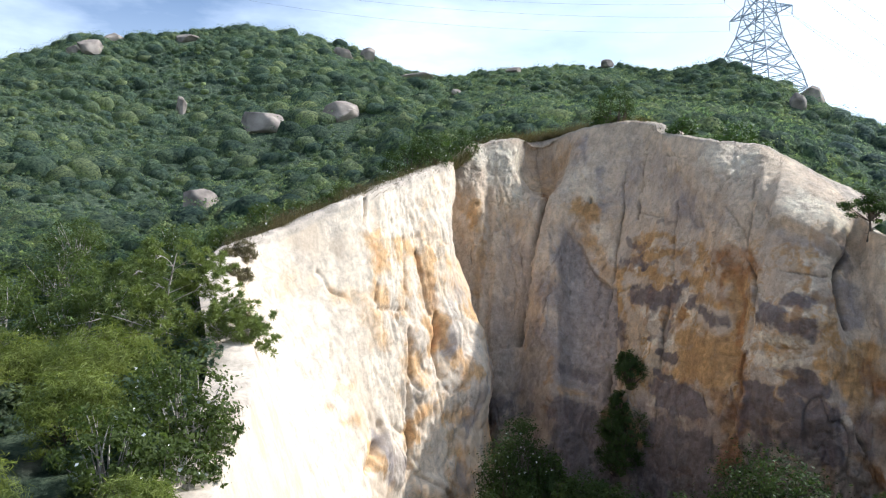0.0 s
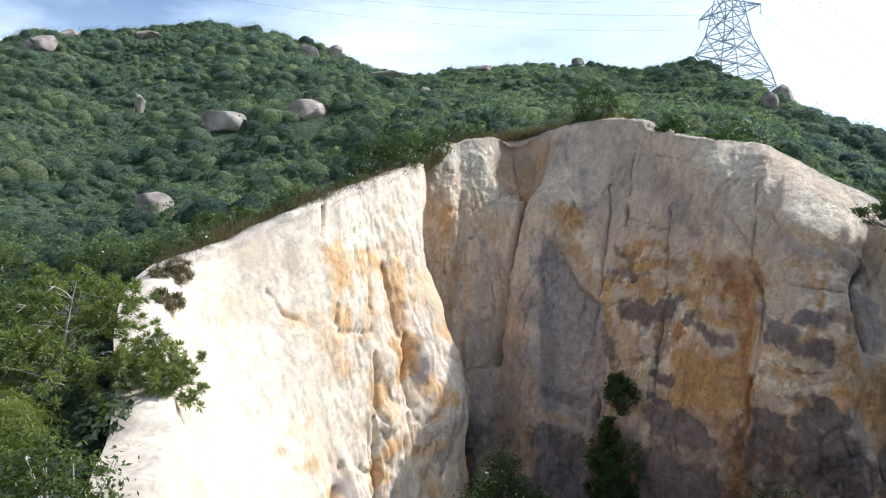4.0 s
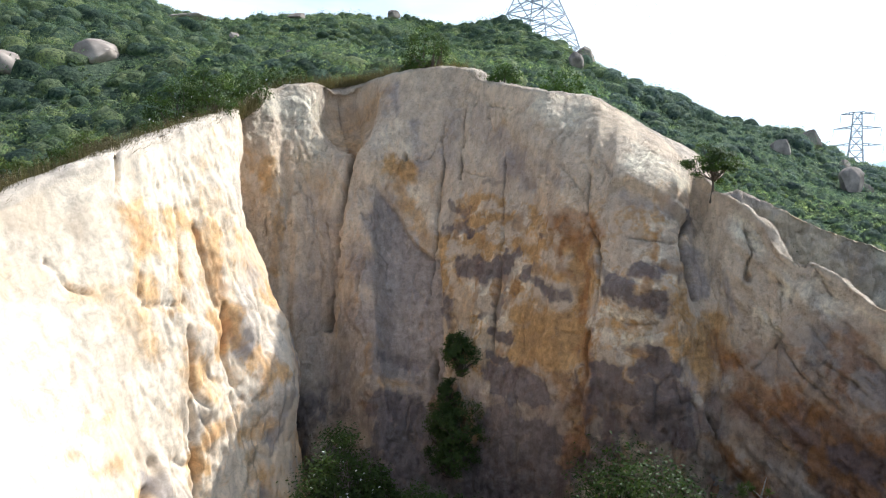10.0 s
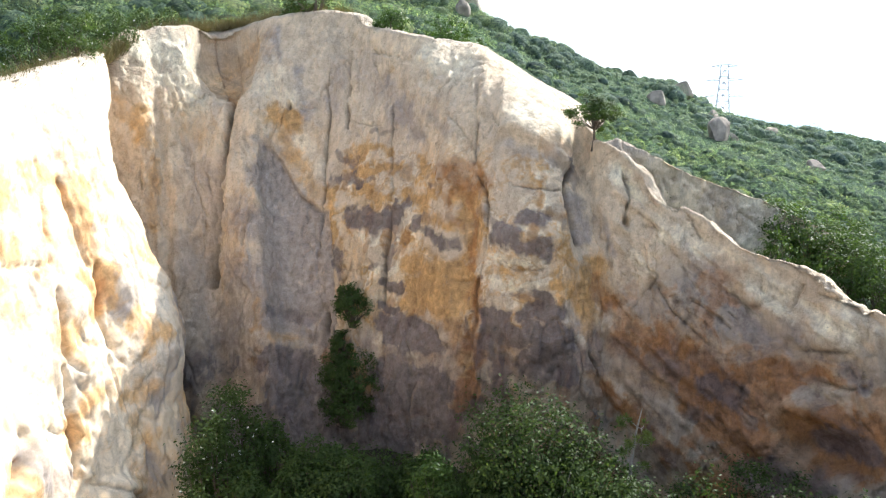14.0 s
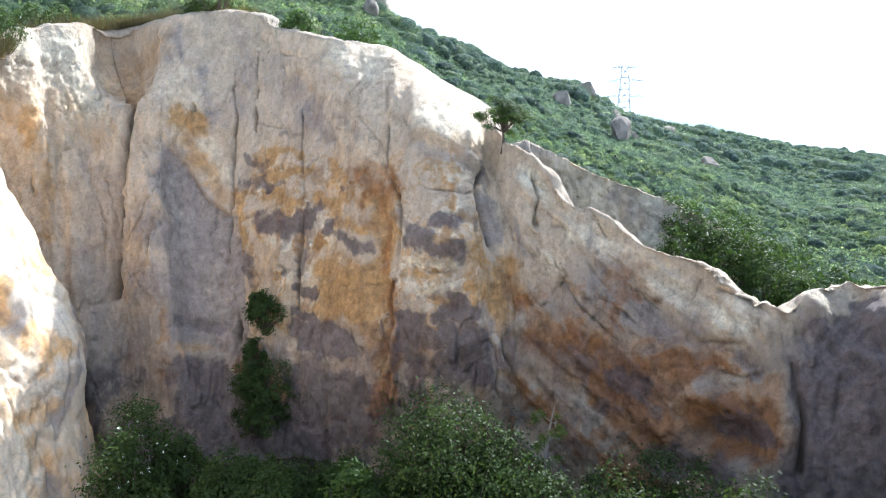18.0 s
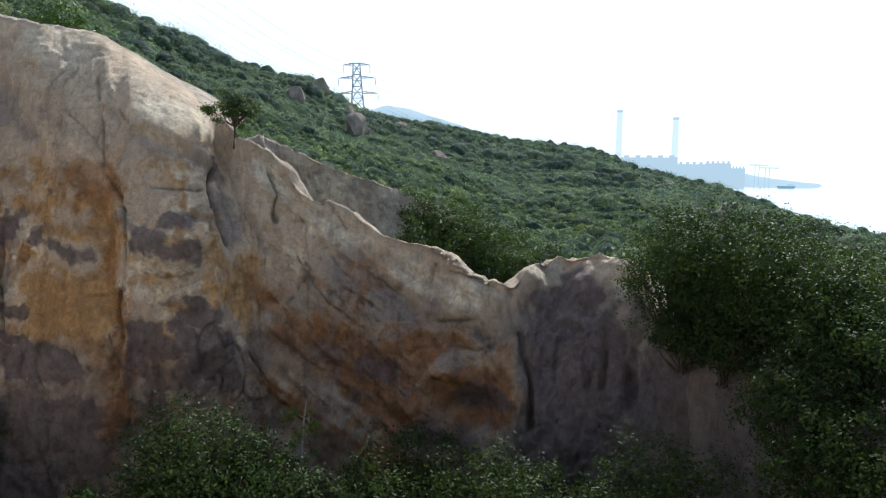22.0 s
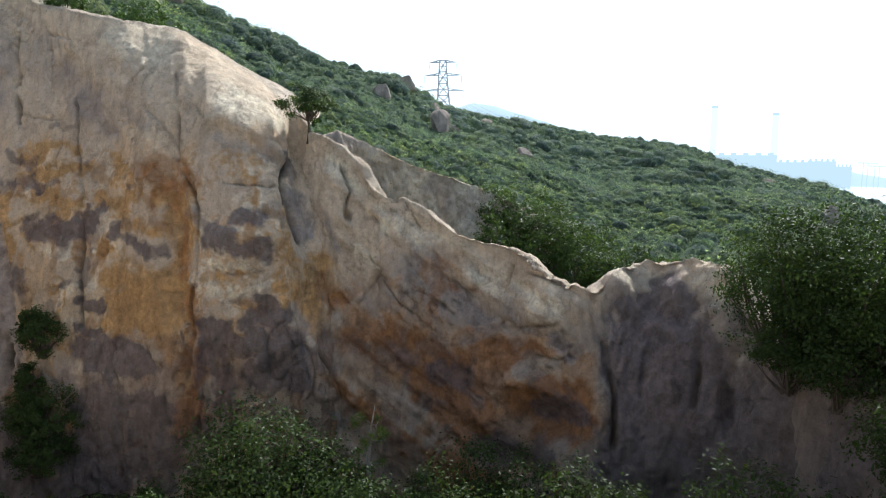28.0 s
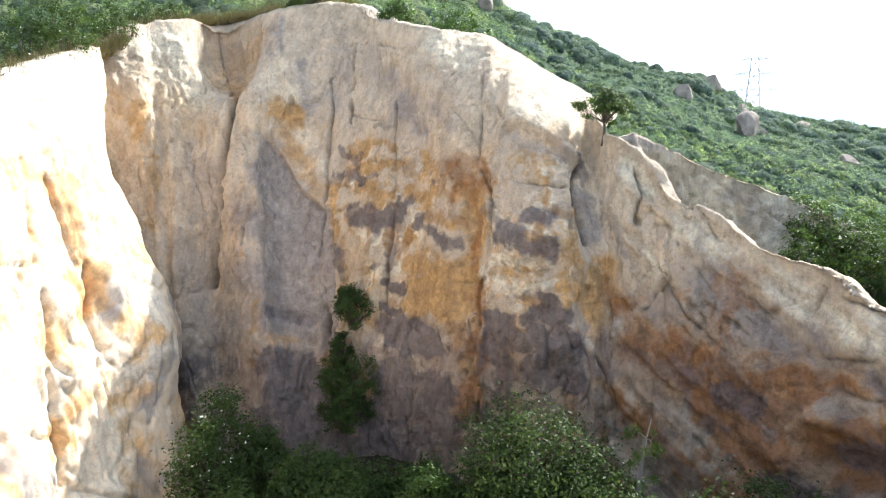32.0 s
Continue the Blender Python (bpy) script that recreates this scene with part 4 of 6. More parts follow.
    if name == "cliff_main":
        # the recessed grey slab under a slanting edge
        edge = np.interp(az, [6.3, 6.9, 8.0, 8.6, 9.4, 10.8], [-0.9, -1.7, -3.2, -4.6, -5.7, -6.9]) + wob * 0.6
        slab = smooth(0.16, -0.12, el - edge) * smooth(4.8, 7.4, az + wob) * (1 - smooth(10.9, 11.4, az + 0.03 * el)) * smooth(-19.0, -15.5, el + wob * 5)
        disp -= 0.32 * slab
        # the overhanging lip of the dome
        lip = np.interp(az, [24.5, 25.1, 25.8, 26.9, 28.2, 29.7, 30.5], [-2.1, -1.1, -0.8, -1.3, -1.9, -3.2, -3.7]) + wob * 0.8
        disp += 0.42 * smooth(24.3, 25.2, az) * (1 - smooth(30.2, 31.0, az)) * smooth(-0.45, 0.15, el - lip) * smooth(7.0, 0.6, el - lip) * (1 - smooth(0.0, 1.0, over))
    tone_gap = fbm(p * 0.8 + 3.0, seed + 320, 3)
    for half, deep, *bends in cracks:
        a_, e_ = bends[0::2], bends[1::2]
        i = np.nonzero((az > min(a_) - 2) & (az < max(a_) + 2) & (el > min(e_) - 2) & (el < max(e_) + 2))[0]
        if not len(i):
            continue
        d, side = along(az[i] + wob[i] * 0.6 + tiny[i] * 0.2, el[i] + wob[i] * 0.6, bends)
        metre = np.radians(d) * r[i]
        metre = np.abs(side * metre + tiny[i] * 0.08)
        wide = max(0.04, half)
        open_edge = 1 - smooth(0.1, 0.8, over[i])
        disp[i] -= deep * np.exp(-(metre / wide) ** 1.4) * open_edge * (0.4 + 0.6 * smooth(0.36, 0.50, tone_gap[i]))
        gap = smooth(0.36, 0.50, tone_gap[i])
        mark[i] = np.maximum(mark[i], np.exp(-(metre / (0.7 * wide + 0.02)) ** 2) * min(1.0, 0.40 + deep) * (0.35 + 0.65 * gap))
    pts2 = p + nrm.reshape(-1, 3) * disp[:, None]
    # stains and weathering, with gorge shade painted in at foot, knob and bank
    tone = fbm(p * np.array([0.30, 0.30, 0.20]), seed + 100, 4)
    flow = fbm(p * np.array([1.6, 1.6, 0.22]), seed + 140, 4)
    field = fbm((p + warp * 2.2) * np.array([0.85, 0.85, 0.75]) + 4.0, seed + 180, 5, 0.55)
    ash = fbm((p + warp) * np.array([0.45, 0.45, 0.26]) + 21.0, seed + 210, 5, 0.55)
    if pale_rock:
        edge = smooth(-15.0, -8.0, az)
        ochre = np.clip(stain(az, el, p, WOCHRE, 3.4, seed + 200, 0.8) + smooth(0.56, 0.74, flow) * edge * 0.30 + np.exp(-((field - 0.55) / 0.03) ** 2) * 0.30 * (0.2 + edge), 0, 1)
        rust = np.clip(stain(az, el, p, WRUST, 2.6, seed + 220, 0.7) * 0.8, 0, 1)
        grey = np.clip(stain(az, el, p, WGREY, 3.0, seed + 245, 0.45) * 1.1, 0, 1)
        dark = 0.40 * stain(az, el, p, WGREY, 3.6, seed + 240, 0.5)
        pale = smooth(0.40, 0.60, 1 - tone)
        sand = smooth(0.97, 1.0, tv)
    elif painted:
        slope = smooth(32.0, 34.5, az) * (1 - smooth(53.5, 55.0, az))
        # on the ridge the streaks run down along the slope
        ax = np.radians(az) * r
        q = np.c_[(p[:, 2] + 0.95 * ax) * 0.62, (ax - 0.95 * p[:, 2]) * 0.10, r * 0.1]
        band = fbm(q, seed + 190, 5, 0.55)
        panel = smooth(11.0, 13.0, az) * (1 - smooth(30.0, 32.0, az)) * smooth(0.5, -4.0, el)
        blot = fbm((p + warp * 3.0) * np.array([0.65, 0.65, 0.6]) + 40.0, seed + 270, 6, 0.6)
        # foot and knob: gorge shade is painted in together with the staining
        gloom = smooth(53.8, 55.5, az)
        foot_shade_stain = smooth(-13.0, -19.5, el + 9.0 * (tone - 0.5) + 5.0 * (blot - 0.5) - 3.0 * slope)
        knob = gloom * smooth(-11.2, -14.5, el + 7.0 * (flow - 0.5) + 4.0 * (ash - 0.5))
        foot_shade_stain = foot_shade_stain * (1 - gloom)
        dark = stain(az, el, p, DARK, 2.3, seed + 240, 0.42) + panel * 0.55 * smooth(0.60, 0.67, field) + foot_shade_stain * (0.48 + 0.40 * smooth(0.46, 0.58, blot)) * (1 - 0.3 * slope) + knob * (0.50 + 0.34 * smooth(0.40, 0.60, flow) + 0.4 * smooth(-16, -22, el))
        ring = np.exp(-((field - 0.545) / 0.024) ** 2) * panel
        wash = panel * smooth(0.42, 0.60, blot) * 0.42
        ochre = stain(az, el, p, OCHRE, 2.4, seed + 200, 0.75) + ring * 0.5 + wash + smooth(0.56, 0.72, flow) * 0.32 * smooth(3.0, -3.0, el) + slope * smooth(0.47, 0.58, band) * smooth(-7, -13, el) * 0.35
        rust = stain(az, el, p, RUST, 2.2, seed + 220, 0.75) + slope * smooth(0.53, 0.64, band) * smooth(-10, -15, el) * 0.55 + panel * smooth(0.58, 0.70, flow) * 0.45 + foot_shade_stain * (1 - gloom) * (0.35 + 0.3 * slope) * smooth(0.56, 0.44, blot)
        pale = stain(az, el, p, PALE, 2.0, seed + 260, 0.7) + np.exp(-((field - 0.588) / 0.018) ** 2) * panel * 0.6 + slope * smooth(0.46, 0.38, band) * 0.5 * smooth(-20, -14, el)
        grey = stain(az, el, p, GREY, 2.4, seed + 250, 0.8) + smooth(0.50, 0.64, ash) * 0.28 + smooth(0.54, 0.66, flow) * 0.28 * smooth(-2, 3, el) + foot_shade_stain * 0.3 + knob * 0.6
        dark, ochre, rust, pale, grey = (np.clip(v, 0, 1) for v in (dark, ochre * (1 - 0.35 * slope), rust * (1 - 0.6 * gloom), pale * (1 - 0.5 * foot_shade_stain), grey))
        grey = np.maximum(grey, slab)
        ochre, rust = ochre * (1 - 0.8 * slab), rust * (1 - 0.6 * slab)
        sand = np.maximum(smooth(0.985, 1.0, tv) * 0.6, smooth(0.05, 0.3, over) * 0.9)
    else:
        # the bank is coloured dark throughout: its staining plus painted deep shade
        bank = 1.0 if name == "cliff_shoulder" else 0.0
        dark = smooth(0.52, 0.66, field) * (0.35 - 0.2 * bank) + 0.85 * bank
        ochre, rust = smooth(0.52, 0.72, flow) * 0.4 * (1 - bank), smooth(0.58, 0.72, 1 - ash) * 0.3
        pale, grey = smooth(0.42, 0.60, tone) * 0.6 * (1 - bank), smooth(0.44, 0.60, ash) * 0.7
        sand = smooth(0.05, 0.3, over) * 0.9
    FACES[name] = pts2.reshape(pts.shape)[:rows]
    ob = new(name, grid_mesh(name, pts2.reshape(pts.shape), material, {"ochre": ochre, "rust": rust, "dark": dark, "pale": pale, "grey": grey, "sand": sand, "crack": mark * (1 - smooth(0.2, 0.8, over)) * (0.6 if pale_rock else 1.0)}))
    return tagged(ob, label, "cliff", kind="structure")


rock_face("cliff_buttress", BUTTRESS, -17.5, 0.08, M_WHITE, WCRACKS, WHITE_SWELLS, "sunlit cream-white weathered granite buttress with orange streaks", True, True, 1.1, 0.7, 3)
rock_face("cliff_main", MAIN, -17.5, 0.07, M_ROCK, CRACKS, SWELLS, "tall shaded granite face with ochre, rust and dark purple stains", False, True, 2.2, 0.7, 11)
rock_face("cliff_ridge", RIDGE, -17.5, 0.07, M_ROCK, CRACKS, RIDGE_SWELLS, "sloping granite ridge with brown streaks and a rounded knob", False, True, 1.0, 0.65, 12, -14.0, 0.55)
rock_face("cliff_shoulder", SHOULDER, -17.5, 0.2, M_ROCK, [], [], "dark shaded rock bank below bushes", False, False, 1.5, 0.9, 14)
rock_face("cliff_far_wall", FAR_WALL, -9.5, 0.11, M_ROCK, [], [], "grey eroded rock wall behind the gully", False, False, 1.0, 1.2, 15, -9.5, 0.5)

# ---- ground ----
# hillside by bearing: heights at 32, 50, 90 and 140 m, then distance and height of the skyline
HILL_LEFT = [
    (-180, -7, -7, -8, -9, 250, -12), (-100, -5.5, -4, 0, 8, 240, 25), (-60, -3.5, -2.5, 0, 12, 250, 43), (-37, -2.2, -1.8, 1.2, 17, 250, 48), (-33, -2.0, -1.8, 1.1, 17.5, 250, 57), (-28, -1.8, -1.8, 1.0, 18, 250, 60),
    (-20, -1.0, -1.0, 4, 21, 250, 65.5), (-16, -0.3, -0.2, 6, 22.5, 248, 63.5), (-12, 0.4, 0.6, 8, 24, 245, 58.5), (-8.5, 1.4, 1.8, 10, 24, 240, 52), (-4.9, 2.4, 3.2, 12, 24, 230, 46.6), (3, 4.0, 5.8, 14, 25, 215, 47), (8, 4.0, 5.8, 14, 25, 210, 46.4)]
HILL_RIGHT = [
    (13, 4.0, 5.8, 14, 24, 205, 43.2), (17, 3.0, 5.0, 13, 23, 200, 41), (19.5, 2.2, 4.6, 12, 22.5, 195, 36.2), (23, 0.8, 3.2, 10, 19, 197, 31.6), (26, -0.5, 2.0, 8, 15, 200, 25.4), (29, -2.4, 0.4, 5, 11.5, 208, 20.4),
    (33, -4.5, -1.2, 3, 7.5, 215, 15.4), (38.3, -8, -3.2, -1, 3.5, 245, 11.2), (39.6, -8.2, -3.5, -1.8, 1.5, 245, 7.0), (41.5, -8.5, -4, -3, -0.8, 240, 2.8)]
HILL_SEAWARD = [
    (47, -9, -5.5, -5.5, -5.5, 290, -2.4), (50.4, -9.4, -7, -7.5, -7.5, 295, -5), (55, -10, -9.5, -10, -10.5, 300, -8.0), (60, -10, -10.2, -11.2, -12.2, 290, -12.6), (64, -10, -11, -12.5, -14, 280, -19.5), (70.6, -9.5, -11, -14, -17.5, 270, -26), (75, -9, -11, -15, -19.5, 260, -33),
    (78, -9, -11, -15.5, -21, 260, -40), (84, -8.5, -11, -16, -23, 260, -45), (100, -8.5, -11, -16, -25, 260, -50), (140, -8, -9, -12, -16, 250, -25), (180, -7, -7, -8, -9, 250, -12)]
HILL = np.array(HILL_LEFT + HILL_RIGHT + HILL_SEAWARD, float)


def rim_line():
    rows = []
    for tab in (BUTTRESS[1:13], MAIN[2:], RIDGE[1:13], SHOULDER[:5]):
        c = spline(tab, even(tab, 0.5))
        rows.append(np.c_[np.degrees(np.arctan2(c[:, 0], c[:, 1])), np.hypot(c[:, 0], c[:, 1]), c[:, 2]])
    rows = np.concatenate(rows)
    return rows[np.argsort(rows[:, 0])]


RIM = rim_line()


def rim_at(az):
    lo = np.interp(az, RIM[:, 0], RIM[:, 1])
    return lo, np.interp(az, RIM[:, 0], RIM[:, 2])


def ground_z(x, y, rough=True):
    """Height of the ground outside the gorge."""
    x, y = np.atleast_1d(np.asarray(x, float)), np.atleast_1d(np.asarray(y, float))
    az, r = np.degrees(np.arctan2(x, y)), np.hypot(x, y)
    h = [np.interp(az, HILL[:, 0], HILL[:, k]) for k in range(1, 7)]
    rr, rz = rim_at(az)
    z = np.empty(len(x))
    ra = np.stack([np.minimum(rr + 0.4, 31), np.full(len(x), 32.0) + np.maximum(0, rr - 27), np.full(len(x), 52.0), np.full(len(x), 90.0), np.full(len(x), 140.0), h[4], h[4] + 60, h[4] + 900], 1)
    ra[:, 0] = rr + 0.4
    ra[:, 1] = np.maximum(ra[:, 1], rr + 5)
    za = np.stack([rz - 0.25, h[0], h[1], h[2], h[3], h[5], h[5] - 18, np.full(len(x), -270.0)], 1)
    k = np.clip((r[:, None] > ra).sum(1) - 1, 0, 6)
    i = np.arange(len(x))
    f = np.clip((r - ra[i, k]) / (ra[i, k + 1] - ra[i, k]), 0, 1)
    z = za[i, k] + (za[i, k + 1] - za[i, k]) * f
    if rough:
        p = np.c_[x, y, np.zeros(len(x))]
        far = smooth(25, 120, r)
        z = z + far * ((fbm(p * 0.03, 71, 3) - 0.5) * 9 * (1 - 0.6 * smooth(-6, 0, -np.abs(r - h[4]) / 8)) + (fbm(p * 0.12, 75, 3) - 0.5) * 3.0) + smooth(1, 6, r - rr) * (fbm(p * 0.5, 79, 3) - 0.5) * 0.5
    return z


az_line = np.concatenate([np.arange(-180, -70, 2.0), np.arange(-70, 105, 0.4), np.arange(105, 181, 2.0)])
step_out = np.concatenate([np.linspace(0, 8, 18), np.geomspace(8.6, 70, 50), np.geomspace(73, 330, 60), np.geomspace(350, 1100, 10)])
rr0, _ = rim_at(az_line)
gr = rr0[None, :] + 0.5 + step_out[:, None]
gx, gy = gr * np.sin(np.radians(az_line))[None], gr * np.cos(np.radians(az_line))[None]
gz = ground_z(gx.ravel(), gy.ravel()).reshape(gx.shape)
gp = np.c_[gx.ravel(), gy.ravel(), np.zeros(gx.size)]
gout = np.broadcast_to(step_out[:, None], gx.shape).ravel()
bare = np.clip(smooth(2.6, 0.6, gout) + smooth(0.52, 0.62, fbm(gp * 0.35, 91, 4)) * smooth(16, 5, gout) * 0.9, 0, 1)
tagged(new("ground_hillside", grid_mesh("ground_hillside", np.dstack([gx, gy, gz]), M_SOIL, {"bare": bare})), "dark soil of the scrub-covered hillside", "hillside", kind="structure")

fa = np.radians(np.arange(0, 361, 3.0))
fr = np.linspace(0, 42, 60)
fx, fy = fr[:, None] * np.sin(fa)[None], fr[:, None] * np.cos(fa)[None]


def floor_z(x, y):
    """Height of the gorge floor."""
    x, y = np.atleast_1d(np.asarray(x, float)), np.atleast_1d(np.asarray(y, float))
    az, r = np.degrees(np.arctan2(x, y)), np.hypot(x, y)
    return -15.8 + (1.2 + 1.4 * smooth(12, 26, r)) * smooth(44, 18, az) * smooth(-3, 6, az) + (fbm(np.c_[x, y, 0 * x] * 0.35, 5, 4) - 0.5) * 1.6


fz = floor_z(fx.ravel(), fy.ravel()).reshape(fx.shape)
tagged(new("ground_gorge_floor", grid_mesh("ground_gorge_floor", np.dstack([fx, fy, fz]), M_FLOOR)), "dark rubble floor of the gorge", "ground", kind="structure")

# ---- sea and far shore ----
SEA = -258.0
M_SEA, sn, sl, sb = shader("sea_water_glowing", 0.22)
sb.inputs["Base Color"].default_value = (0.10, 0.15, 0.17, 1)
# the sea glows by itself, standing in for mirrored sky and haze
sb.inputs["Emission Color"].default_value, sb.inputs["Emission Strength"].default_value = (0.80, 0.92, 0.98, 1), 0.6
wave = noise_node(sn, sl, 0.02, 6.0, 0.6)
bumped(sn, sl, sb, wave.outputs["Fac"], 0.25, 4.0)
sr = np.array([60.0, 600, 1200, 2000, 3000, 4000, 4900])
sa = np.radians(np.arange(0, 361, 4.0))
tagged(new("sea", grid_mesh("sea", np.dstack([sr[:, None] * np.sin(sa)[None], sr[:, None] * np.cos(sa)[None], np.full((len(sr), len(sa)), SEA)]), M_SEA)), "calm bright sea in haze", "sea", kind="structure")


# ---- far shore, its haze painted as pale glowing tones ----
M_HAZE = painted_haze("hazy_distance", (0.72, 0.91, 1.0), 0.60)
M_HAZE_PALE = painted_haze("hazy_chimney", (0.74, 0.87, 0.92), 0.90)
M_HAZE_DEEP = painted_haze("hazy_headland", (0.30, 0.46, 0.56), 0.65)


def polar(az, r, z):
    return (r * math.sin(radians(az)), r * math.cos(radians(az)), z)


def box_mesh(bm, centre, size, turn=0.0):
    m = Matrix.Translation(centre) @ Matrix.Rotation(turn, 4, "Z") @ Matrix.Diagonal((*size, 1))
    return bmesh.ops.create_cube(bm, size=1.0, matrix=m)


def from_bm(name, bm, material, soft=False):
    me = bpy.data.meshes.new(name)
    bm.to_mesh(me)
    bm.free()
    me.materials.append(material)
    if soft:
        for p in me.polygons:
            p.use_smooth = True
    return me


def far_ridge(name, az0, az1, r, heights, low, material, label):
    """A far ridge whose skyline runs over the heights from bearing az0 to az1."""
    a = np.linspace(az0, az1, 60)
    top = np.interp(a, np.linspace(az0, az1, len(heights)), heights)
    p = np.c_[a * 0.9, np.zeros((60, 2))]
    top = top + (fbm(p, 9, 4) - 0.5) * 14 * np.minimum(1, (top - low) / 60)
    rows = []
    for k, f in enumerate((0.0, 0.5, 0.85, 1.0, 0.85, 0.4, 0.0)):
        rr = r - 160 + 55 * k
        rows.append(np.c_[rr * np.sin(np.radians(a)), rr * np.cos(np.radians(a)), low + (top - low) * f])
    return tagged(new(name, grid_mesh(name, np.array(rows), material)), label, "hill", kind="structure")


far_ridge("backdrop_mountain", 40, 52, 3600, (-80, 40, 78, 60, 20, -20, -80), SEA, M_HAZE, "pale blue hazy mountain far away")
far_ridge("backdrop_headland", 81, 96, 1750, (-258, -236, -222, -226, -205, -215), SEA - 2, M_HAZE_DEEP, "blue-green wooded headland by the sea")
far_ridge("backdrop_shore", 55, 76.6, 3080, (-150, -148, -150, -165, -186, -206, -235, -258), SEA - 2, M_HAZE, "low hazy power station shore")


def chimney(az, r, top):
    root = tagged(new("chimney"), "tall pale concrete chimney in haze", "chimney", "power station chimneys")
    root.location = polar(az, r, SEA)
    bm = bmesh.new()
    bmesh.ops.create_cone(bm, cap_ends=True, segments=20, radius1=14, radius2=11, depth=top - SEA, matrix=Matrix.Translation((0, 0, (top - SEA) / 2)))
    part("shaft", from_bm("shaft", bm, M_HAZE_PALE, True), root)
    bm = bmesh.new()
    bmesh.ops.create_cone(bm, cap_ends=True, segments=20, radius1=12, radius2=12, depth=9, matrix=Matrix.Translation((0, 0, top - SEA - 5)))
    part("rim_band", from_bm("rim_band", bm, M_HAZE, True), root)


chimney(62.3, 3000, 38)
chimney(66.45, 3000, 7)
for az, r, w, d, h, nm in ((64.6, 2880, 210, 60, 112, "turbine_hall"), (67.9, 2880, 120, 60, 88, "boiler_house"), (69.6, 2880, 90, 50, 92, "boiler_house"), (70.9, 2880, 60, 40, 74, "storage_shed")):
    root = tagged(new(nm), "pale hazy power station building by the sea", "building", "power station buildings")
    root.location = polar(az, r, SEA)
    root.rotation_euler = (0, 0, -radians(az))
    bm = bmesh.new()
    box_mesh(bm, (0, 0, h / 2), (w, d, h))
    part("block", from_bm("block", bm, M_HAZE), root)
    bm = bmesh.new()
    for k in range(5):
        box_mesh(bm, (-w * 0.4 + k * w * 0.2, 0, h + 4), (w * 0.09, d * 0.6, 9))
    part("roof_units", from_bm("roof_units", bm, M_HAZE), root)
for az, h in ((72.3, 88), (73.0, 78)):
    root = tagged(new("dock_crane"), "hazy dockside crane on the far shore", "crane", "dock cranes")
    root.location = polar(az, 2880, SEA)
    root.rotation_euler = (0, 0, -radians(az))
    bm = bmesh.new()
    for sx in (-7, 7):
        box_mesh(bm, (sx, 0, h / 2), (3, 3, h))
    part("legs", from_bm("legs", bm, M_HAZE), root)
    bm = bmesh.new()
    box_mesh(bm, (6, 0, h), (64, 4, 4))
    part("boom", from_bm("boom", bm, M_HAZE), root)
root = tagged(new("ship"), "small pale ship on the bright sea", "ship")
root.location = polar(74.3, 2930, SEA)
root.rotation_euler = (0, 0, -radians(60))
bm = bmesh.new()
g = box_mesh(bm, (0, 0, 4), (64, 12, 9))
for v in g["verts"]:
    if v.co.z < 3:
        v.co.x *= 0.82
part("hull", from_bm("hull", bm, M_HAZE_DEEP), root)
bm = bmesh.new()
box_mesh(bm, (14, 0, 13), (20, 9, 10))
part("deckhouse", from_bm("deckhouse", bm, M_HAZE), root)


def tubes(name, paths, radii, material, sides=4):
    """Tapered stems: each path an array of points, each radius a pair from foot to tip."""
    vs, qs, base = [], [], 0
    for p, (r0, r1) in zip(paths, radii):
        k = len(p)
        t = np.gradient(p, axis=0)
        t /= np.linalg.norm(t, axis=1)[:, None] + 1e-9
        u = np.cross(t, np.array([0.31, 0.17, 0.93]) + 0 * t)
        u /= np.linalg.norm(u, axis=1)[:, None] + 1e-9
        w = np.cross(t, u)
        ang = np.arange(sides) * 2 * np.pi / sides
        rad = np.linspace(r0, r1, k)[:, None, None]
        ring = p[:, None, :] + rad * (np.cos(ang)[None, :, None] * u[:, None, :] + np.sin(ang)[None, :, None] * w[:, None, :])
        vs.append(ring.reshape(-1, 3))
        i = np.arange(k - 1)[:, None] * sides + np.arange(sides)[None]
        j = np.arange(k - 1)[:, None] * sides + (np.arange(sides)[None] + 1) % sides
        qs.append((np.stack([i, j, j + sides, i + sides], -1) + base).reshape(-1, 4))
        base += k * sides
    return fill_mesh(bpy.data.meshes.new(name), np.concatenate(vs), np.concatenate(qs), material)


# ---- pylons and lines ----
def strut(bm, a, b, w):
    """A square steel member from a to b."""
    a, b = Vector(a), Vector(b)
    d = b - a
    m = Matrix.Translation((a + b) / 2) @ d.to_track_quat("Z", "Y").to_matrix().to_4x4() @ Matrix.Diagonal((w, w, d.length, 1))
    bmesh.ops.create_cube(bm, size=1.0, matrix=m)


